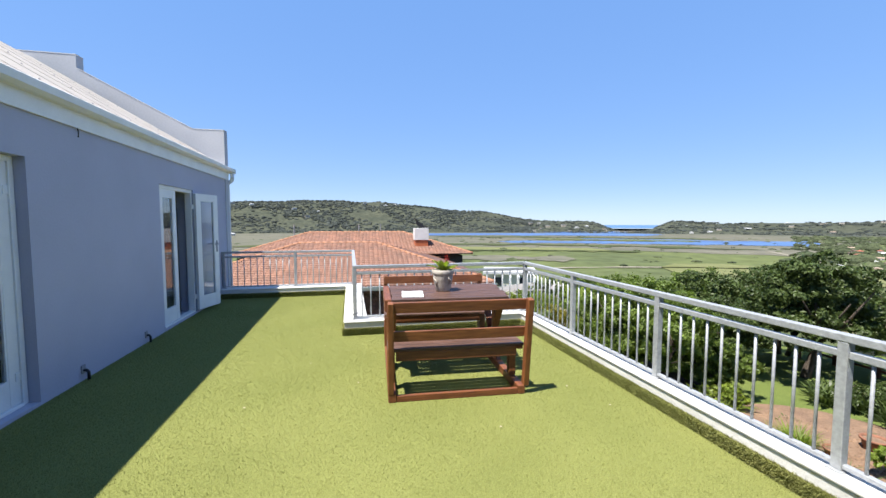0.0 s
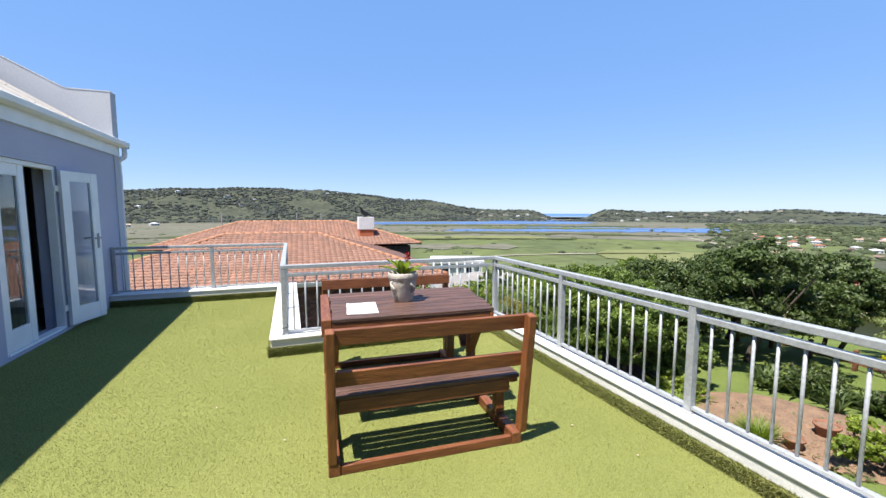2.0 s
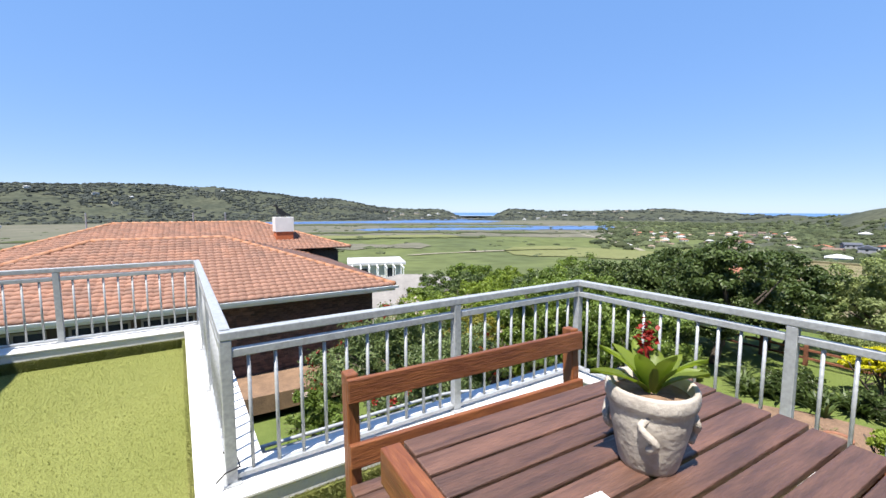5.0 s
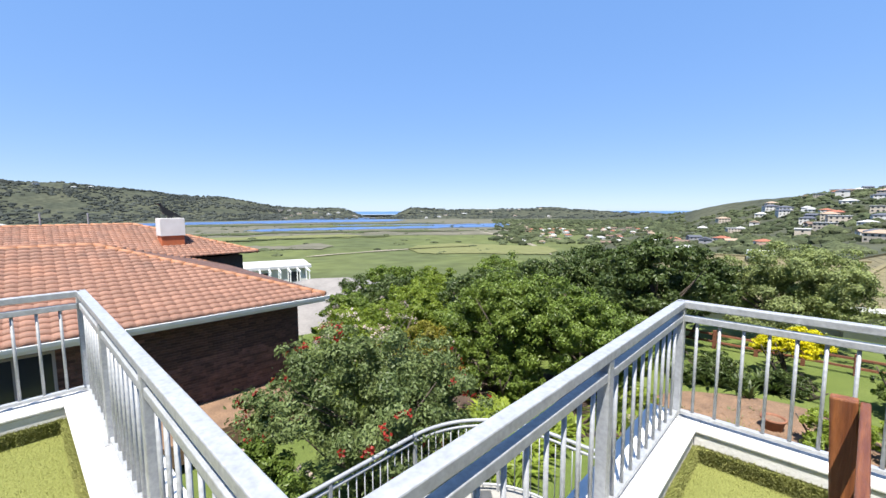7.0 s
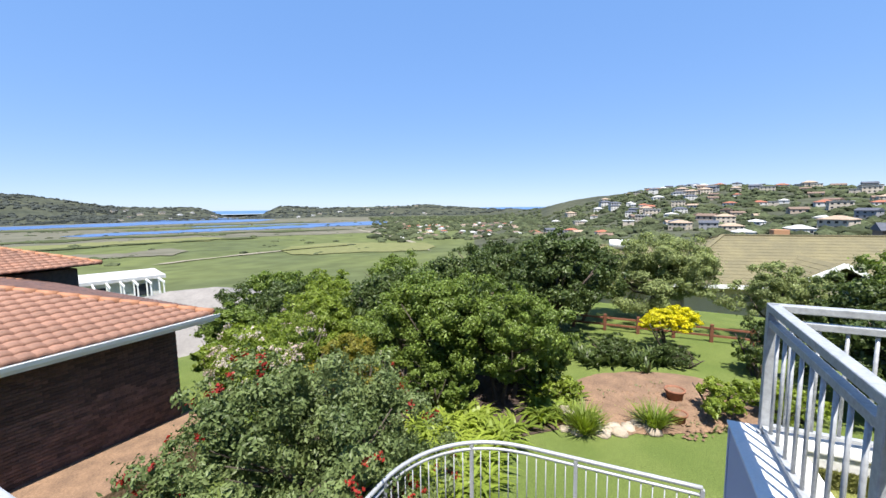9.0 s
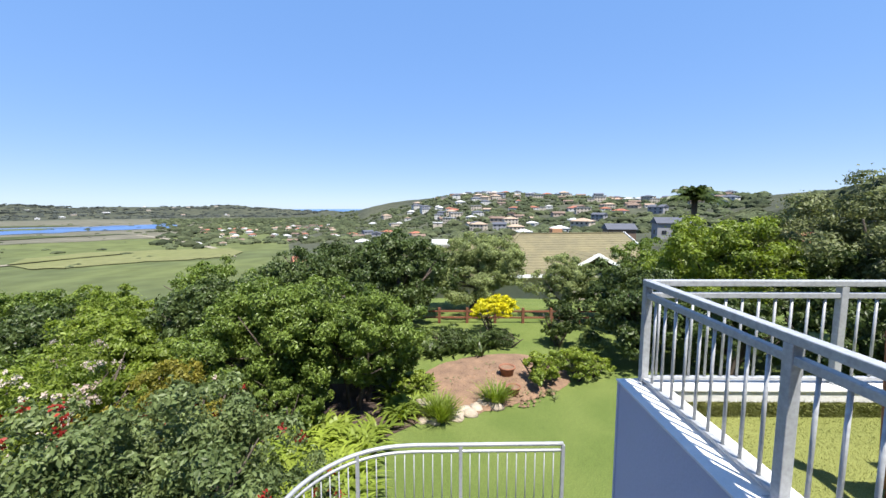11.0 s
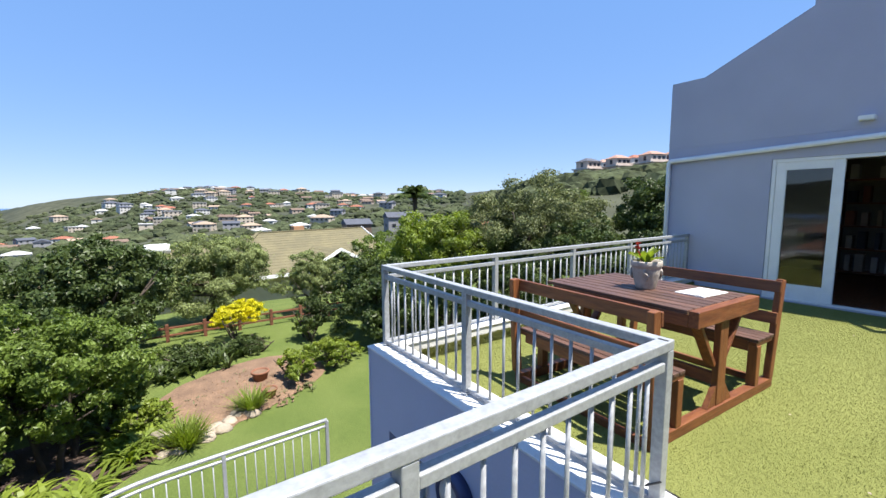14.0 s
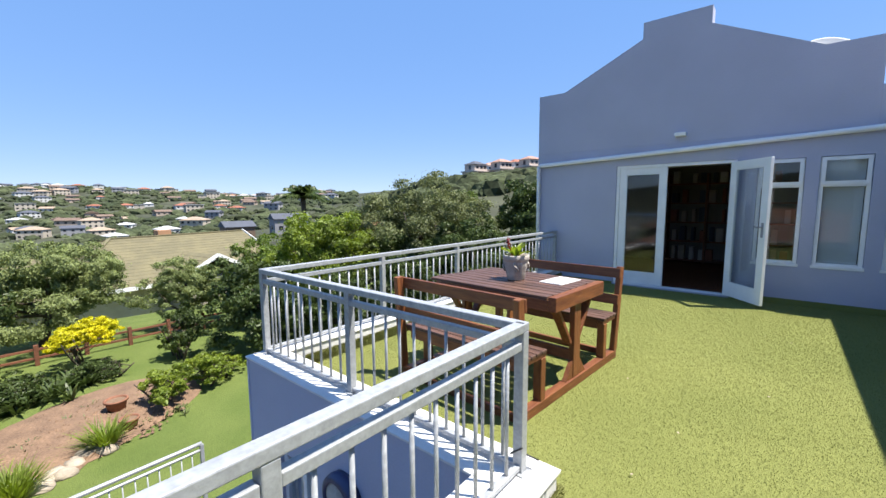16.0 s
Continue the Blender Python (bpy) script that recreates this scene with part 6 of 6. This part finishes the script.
# villas on the rise behind the large trees
def villa(az, r, w, rf, wl, turn):
    """Stepped two-storey villa: lower block with a terrace, set-back upper block, both with tiled roofs."""
    x, y, z = polar(az, r)
    v = house_set("villa", w * 0.7, 6.5, 2.7, M[wl], M["r_white"], "flat", "pale two-storey villa with a pinkish tiled roof on the rise", (x, y, z + 0.2), -az + turn, 1, "villas on the rise")
    a = w * 0.26
    part("upper_wall", box(B(), -a, a * 0.8, -2.2, 3.2, 3.06, 5.5), M[wl], v)
    bm = B()
    pts = [bm.verts.new(p) for p in ((-a - 0.4, -2.6, 5.5), (a * 0.8 + 0.4, -2.6, 5.5), (a * 0.8 + 0.4, 3.6, 5.5), (-a - 0.4, 3.6, 5.5), (-a * 0.4, 0.5, 6.8), (a * 0.3, 0.5, 6.8))]
    for f in ((0, 1, 5, 4), (1, 2, 5), (2, 3, 4, 5), (3, 0, 4), (3, 2, 1, 0)):
        bm.faces.new([pts[k] for k in f])
    part("roof", bm, M[rf], v, "pinkish tiled roof")
    win = mesh_of("window", box(B(), -0.6, 0.6, -0.05, 0.05, 0, 1.5), "win_dark")
    for k in (-0.6, 0.0, 0.5):
        piece("window", win, v, pose(a * k, -2.2, 3.4))
    piece("window", win, v, pose(-a, 0.4, 3.6, 0, 0, 90))
    part("balcony_wall", box(B(), -w * 0.35, w * 0.35, -3.3, -3.15, 3.06, 3.75), M[wl], v)
    bm = B()
    for k in (-0.33, -0.1, 0.12, 0.33):
        box(bm, w * k - 0.15, w * k + 0.15, -4.3, -4.0, -2.0, 2.7)
    box(bm, -w * 0.36, w * 0.36, -4.4, -3.26, 2.71, 2.95)
    part("porch", bm, M[wl], v)


for az, r, w, rf, wl, turn in ((145.5, 150, 13, "r_slate", "h_pink", 45), (147.4, 163, 12, "r_pink", "h_white", 35), (149.1, 150, 12, "r_pink", "h_pink", 42), (151.1, 158, 12, "r_red", "h_white", 38),
                               (153.1, 150, 13, "r_pink", "h_pink", 45), (155.7, 156, 13, "r_pink", "h_white", 40), (158.8, 158, 13, "r_red", "h_pink", 40)):
    villa(az, r, w, rf, wl, turn)
# orange-roofed and grey houses beyond the garden trees
for az, r, dz, w, h, rf, wl, kd, lab in ((129.8, 70, -1.0, 9, 3.0, "r_red", "orange_pale", "gable", "orange house roof above the trees"), (125.7, 90, -1.5, 12, 3.2, "orange_pale", "h_tan", "gable", "orange-tiled roof above the trees"),
                                         (119.4, 150, 0.5, 12, 4.6, "r_slate", "h_grey", "gable", "grey gabled house among trees"), (113, 150, -0.5, 9, 4.4, "r_slate", "r_brown", "gable", "dark timber house with a grey roof"),
                                         (87.5, 118, 0.0, 6, 3.2, "r_blue", "h_white", "flat", "pale blue flat roof among trees"), (69, 90, 1.2, 4, 5.0, "r_red", "orange_pale", "gable", "steep orange gable above the trees")):
    x, y, z = polar(az, r)
    house_set("house", w, 8, h, M[wl], M[rf], kd, lab, (x, y, z + dz), -az + 15, 2, pitch=0.4 if w > 5 else 1.1)

# cream-tiled house beyond the fence
def tiled_slope(bm, e0, e1, r0, r1, n):
    """A roof slope laid in lapped courses from the eave e0-e1 up to the ridge r0-r1."""
    e0, e1, r0, r1 = (Vector(v) for v in (e0, e1, r0, r1))
    lap = Vector((0, 0, 0.014))
    low = None
    for i in range(n):
        a, b = i / n, (i + 1) / n
        q = [bm.verts.new(v) for v in (e0.lerp(r0, a) + lap, e1.lerp(r1, a) + lap, e1.lerp(r1, b), e0.lerp(r0, b))]
        bm.faces.new(q)
        if low:
            bm.faces.new((low[0], low[1], q[1], q[0]))
        low = (q[3], q[2])


def cream_house(at, rz):
    """Long house: gabled main roof with a small front gable, and a lower hipped roof running on from it."""
    ob = thing("cream_roof_house", "long house with a cream tiled roof beyond the fence", "house", at, rz=rz)
    bm = box(B(), -7.2, 3.6, -4.5, 4.5, -4.0, 2.3)
    box(bm, -3.2, 0.6, -5.6, -4.502, -4.0, 2.3)
    part("wall", bm, M["h_cream"], ob)
    part("wall", box(B(), -16.0, -7.202, -4.0, 4.0, -4.0, 1.85), M["h_cream"], ob)
    bm = B()
    for s in (-1, 1):
        tiled_slope(bm, (-8.2, s * 5.1, 2.3), (4.0, s * 5.1, 2.3), (-4.2, 0, 4.44), (4.0, 0, 4.44), 16)
    tiled_slope(bm, (-8.2, -5.1, 2.3), (-8.2, 5.1, 2.3), (-4.2, 0, 4.44), (-4.2, 0, 4.44), 16)
    bm.faces.new([bm.verts.new(v) for v in ((3.9, -5.0, 2.32), (3.9, 5.0, 2.32), (3.9, 0, 4.42))])
    part("roof", bm, M["roof_cream"], ob, "cream concrete tiles in lapped courses")
    bm = B()
    for s in (-1, 1):
        tiled_slope(bm, (-16.8, s * 4.6, 1.85), (-5.5, s * 4.6, 1.85), (-13.2, 0, 3.72), (-5.5, 0, 3.72), 14)
    tiled_slope(bm, (-16.8, -4.6, 1.85), (-16.8, 4.6, 1.85), (-13.2, 0, 3.72), (-13.2, 0, 3.72), 14)
    part("roof", bm, M["roof_cream"], ob, "lower cream-tiled roof")
    bm = B()
    for s in (-1, 1):
        tiled_slope(bm, (-1.3 + s * 2.4, -6.0, 2.3), (-1.3 + s * 2.4, -4.9, 2.3), (-1.3, -6.0, 3.55), (-1.3, -2.1, 3.55), 8)
    part("roof", bm, M["roof_cream"], ob, "small cream-tiled front gable")
    bm = B()
    for s in (-1, 1):
        beam(bm, (-1.3 + s * 2.4, -6.02, 2.28), (-1.3, -6.02, 3.56), 0.05, 0.2)
        beam(bm, (4.03, s * 5.1, 2.3), (4.03, 0, 4.46), 0.05, 0.2)
    part("barge_board", bm, "white", ob, "white barge boards")
    bm = B()
    beam(bm, (-4.2, 0, 4.47), (4.0, 0, 4.47), 0.2, 0.07)
    beam(bm, (-13.2, 0, 3.75), (-5.6, 0, 3.75), 0.2, 0.07)
    for s in (-1, 1):
        beam(bm, (-8.2, s * 5.1, 2.34), (-4.2, 0, 4.47), 0.2, 0.07)
        beam(bm, (-16.8, s * 4.6, 1.89), (-13.2, 0, 3.75), 0.2, 0.07)
    part("ridge_tiles", bm, M["roof_cream"], ob)
    part("fascia", box(B(), -8.2, 4.0, -5.12, -5.09, 2.12, 2.32), "white", ob, "white fascia board")
    part("water_heater", tube(B(), [(-10.6, -0.5, 3.85), (-9.4, -0.5, 3.85)], 0.3, 14), "white", ob, "white water heater on the roof", smooth=True)
    part("chimney", box(B(), -1.4, -0.6, 0.6, 1.2, 3.8, 4.75, 0.02), "orange_pale", ob)
    return ob


cream_house((27.21, -8.04, -4.95), -81.5)
wing = house_set("cream_roof_house", 10, 8.0, 2.0, M["h_cream"], M["roof_cream"], "hip", "lower cream-tiled roof beside the long house", (32.21, 9.73, -7.3), -67, 1, pitch=0.36, eave=0.6)

# white pergola house and grey roofs past the brick house
ph = house_set("white_house", 7, 6, 2.6, M["h_white"], M["r_white"], "flat", "white flat-roofed house with an open pergola", (21.0, 52.0, -8.6), -20, 1)
for i in range(7):
    for y in (-3.6, -6.2):
        part("pergola_post", box(B(), -3.4 + i * 1.1, -3.28 + i * 1.1, y - 0.06, y + 0.06, -1.0, 2.5), "white", ph)
    part("pergola_beam", box(B(), -3.4 + i * 1.1, -3.28 + i * 1.1, -6.6, -3.2, 2.5, 2.7), "white", ph)
house_set("grey_roof_house", 11, 8, 2.2, M["h_tan"], M["roof_grey"], "hip", "house with a weathered grey-tan roof below the garden", (15.2, 29.5, -8.0), -35, 1, pitch=0.34, eave=0.5)
house_set("grey_roof_house", 8, 6, 2.0, M["h_tan"], M["roof_grey"], "gable", "low house with a weathered grey-tan roof", (11.8, 24.5, -8.3), -35, 1, pitch=0.3, eave=0.5)


# ---- palm ----
def palm(at, h, L, seed):
    ob = thing("palm_tree", "tall palm with arching feathery fronds", "palm", at)
    part("trunk", tube(B(), [(0.05 * math.sin(i), 0, h * i / 6) for i in range(7)], [0.28, 0.22, 0.2, 0.2, 0.2, 0.22, 0.26], 10), "bark", ob, smooth=True)
    rp = random.Random(seed)
    for k in range(40):
        bm = B()
        a = k * 2.4 + rp.uniform(-0.2, 0.2)
        lift = rp.uniform(0.35, 1.5)
        d, s = Vector((math.cos(a), math.sin(a), 0)), Vector((-math.sin(a), math.cos(a), 0))
        pts = []
        for i in range(11):
            f = i / 10
            pts.append(d * (L * f * math.cos(lift) + 0.2 * L * f * f) + Vector((0, 0, h + L * (f * math.sin(lift) - 0.5 * f * f))))
        tube(bm, pts, [0.035 * (1 - 0.85 * i / 10) for i in range(11)], 5)
        for i in range(2, 11):
            for q in (-1, 1):
                for e in range(3):
                    p = pts[i - 1].lerp(pts[i], e / 3)
                    tip = p + s * q * L * 0.26 * math.sin(math.pi * (0.2 + 0.75 * i / 10)) + (pts[i] - pts[i - 1]) * 0.9 + Vector((0, 0, -0.12 * L))
                    m = (pts[i] - pts[i - 1]).normalized() * 0.08
                    bm.faces.new([bm.verts.new(v) for v in (p - m, p + m, tip)])
        part("frond", bm, "l_dark", ob)
    return ob


px, py, pz = polar(121.6, 40)
palm((px, py, pz - 0.5), 2.6 - pz, 2.6, 3)


# ---- scrub and woods: clumps past counting ----
def blob(sub, seed):
    bm = B()
    bmesh.ops.create_icosphere(bm, subdivisions=sub, radius=1.0)
    for v in bm.verts:
        v.co *= 1 + 0.45 * noise.noise(v.co * 1.7 + Vector((seed * 3.1, 0, 0))) + 0.2 * noise.noise(v.co * 4 + Vector((0, seed, 0)))
        v.co.z = max(v.co.z, -0.3)
    me = mesh_of("blob", bm, None)
    v = np.array([q.co[:] for q in me.vertices])
    f = np.array([p.vertices[:] for p in me.polygons])
    bpy.data.meshes.remove(me)
    return v, f


def scatter(name, label, spots, sub, smin, smax, seed, squash=0.75, material="scrub"):
    rng = np.random.default_rng(seed)
    blobs = [blob(sub, k) for k in range(6)]
    V, F, n = [], [], 0
    for x, y in spots:
        v, f = blobs[rng.integers(6)]
        s = rng.uniform(smin, smax) * rng.uniform(0.6, 1.15)
        a = rng.uniform(0, 6.28)
        R = np.array([[math.cos(a), -math.sin(a), 0], [math.sin(a), math.cos(a), 0], [0, 0, squash]])
        V.append((v @ R.T) * s + np.array([x, y, ground_z(x, y)]))
        F.append(f + n)
        n += len(v)
    V, F = np.concatenate(V), np.concatenate(F)
    me = bpy.data.meshes.new(name)
    me.from_pydata(V.tolist(), [], F.tolist())
    me.materials.append(M[material])
    me.update()
    return tagged(new(name, me), label, "scrub", kind="stuff")


def spots(n, az0, az1, r0, r1, seed, clump=0.0):
    rs = random.Random(seed)
    out = []
    while len(out) < n:
        az, r = rs.uniform(az0, az1), math.sqrt(rs.uniform(r0 * r0, r1 * r1))
        x, y = r * math.sin(radians(az)), r * math.cos(radians(az))
        if clump and noise.noise(Vector((x / clump, y / clump, seed))) < rs.uniform(-0.5, 0.25):
            continue
        out.append((x, y))
    return out


scatter("hill_woods", "woods on the far hills, greyed for distance haze", spots(6500, -40.8, 25.4, 1180, 1950, 1, 160), 1, 4, 9, 2, 0.7, "woods")
scatter("hill_woods", "low scrub on the far shore, greyed for distance haze", spots(2200, 21.3, 73.6, 1240, 2050, 3, 200), 1, 4, 9, 4, 0.5, "woods")
scatter("hill_scrub", "green scrub between the houses on the slope", spots(4200, 73.6, 128.2, 190, 720, 5, 45), 1, 2.2, 5.0, 6)
scatter("hill_scrub", "green scrub above the valley houses", spots(1500, 53.9, 77.6, 330, 1100, 7, 60), 1, 2.5, 6.0, 8)
scatter("marsh_bushes", "dark bushes dotted over the marsh", spots(420, -28.8, 57.7, 260, 900, 9, 70), 1, 1.5, 4.5, 10, 0.45)
scatter("rise_scrub", "green bushes on the rise behind the trees", spots(1600, 126.2, 184.5, 60, 200, 11, 25), 2, 1.4, 3.0, 12)

# trees on the slopes round the plot, copies of the garden kinds
kinds = [tree("slope_tree", "leafy green tree on the slope", "tree", on_ground(14.62, 12.13), 2.2, 1.9, 3.9, "l_glossy", 15000, 0.13, 81, lobes=16),
         tree("slope_tree", "dark green tree on the slope", "tree", on_ground(17.81, 8.46), 2.4, 2.0, 4.2, "l_dark", 15000, 0.13, 82, lobes=16),
         tree("slope_tree", "light green tree on the slope", "tree", on_ground(17.15, 19.11), 2.0, 1.6, 3.4, "l_light", 14000, 0.13, 83, lobes=14)]
rk = random.Random(33)
for k in range(96):
    if k < 64:
        az, r = rk.uniform(28, 92), rk.uniform(22, 85)
    elif k < 78:
        az, r = rk.uniform(92, 132), rk.uniform(38, 95)
    elif k < 88:
        az, r = rk.uniform(132, 172), rk.uniform(22, 60)
    else:
        az, r = rk.uniform(-32, 8), rk.uniform(42, 80)
    x, y, z = polar(az, r)
    if 19 < x < 38 and -18 < y < 12 or (8 < x < 24 and 20 < y < 50) or (math.hypot(x - px, y - py) < 5):
        continue
    s = rk.uniform(0.65, 0.95)
    c = copy_thing(kinds[k % 3], pose(x, y, z - 0.3, 0, 0, rk.uniform(0, 360)))
    c.scale = (s, s, s * rk.uniform(0.8, 1.0))
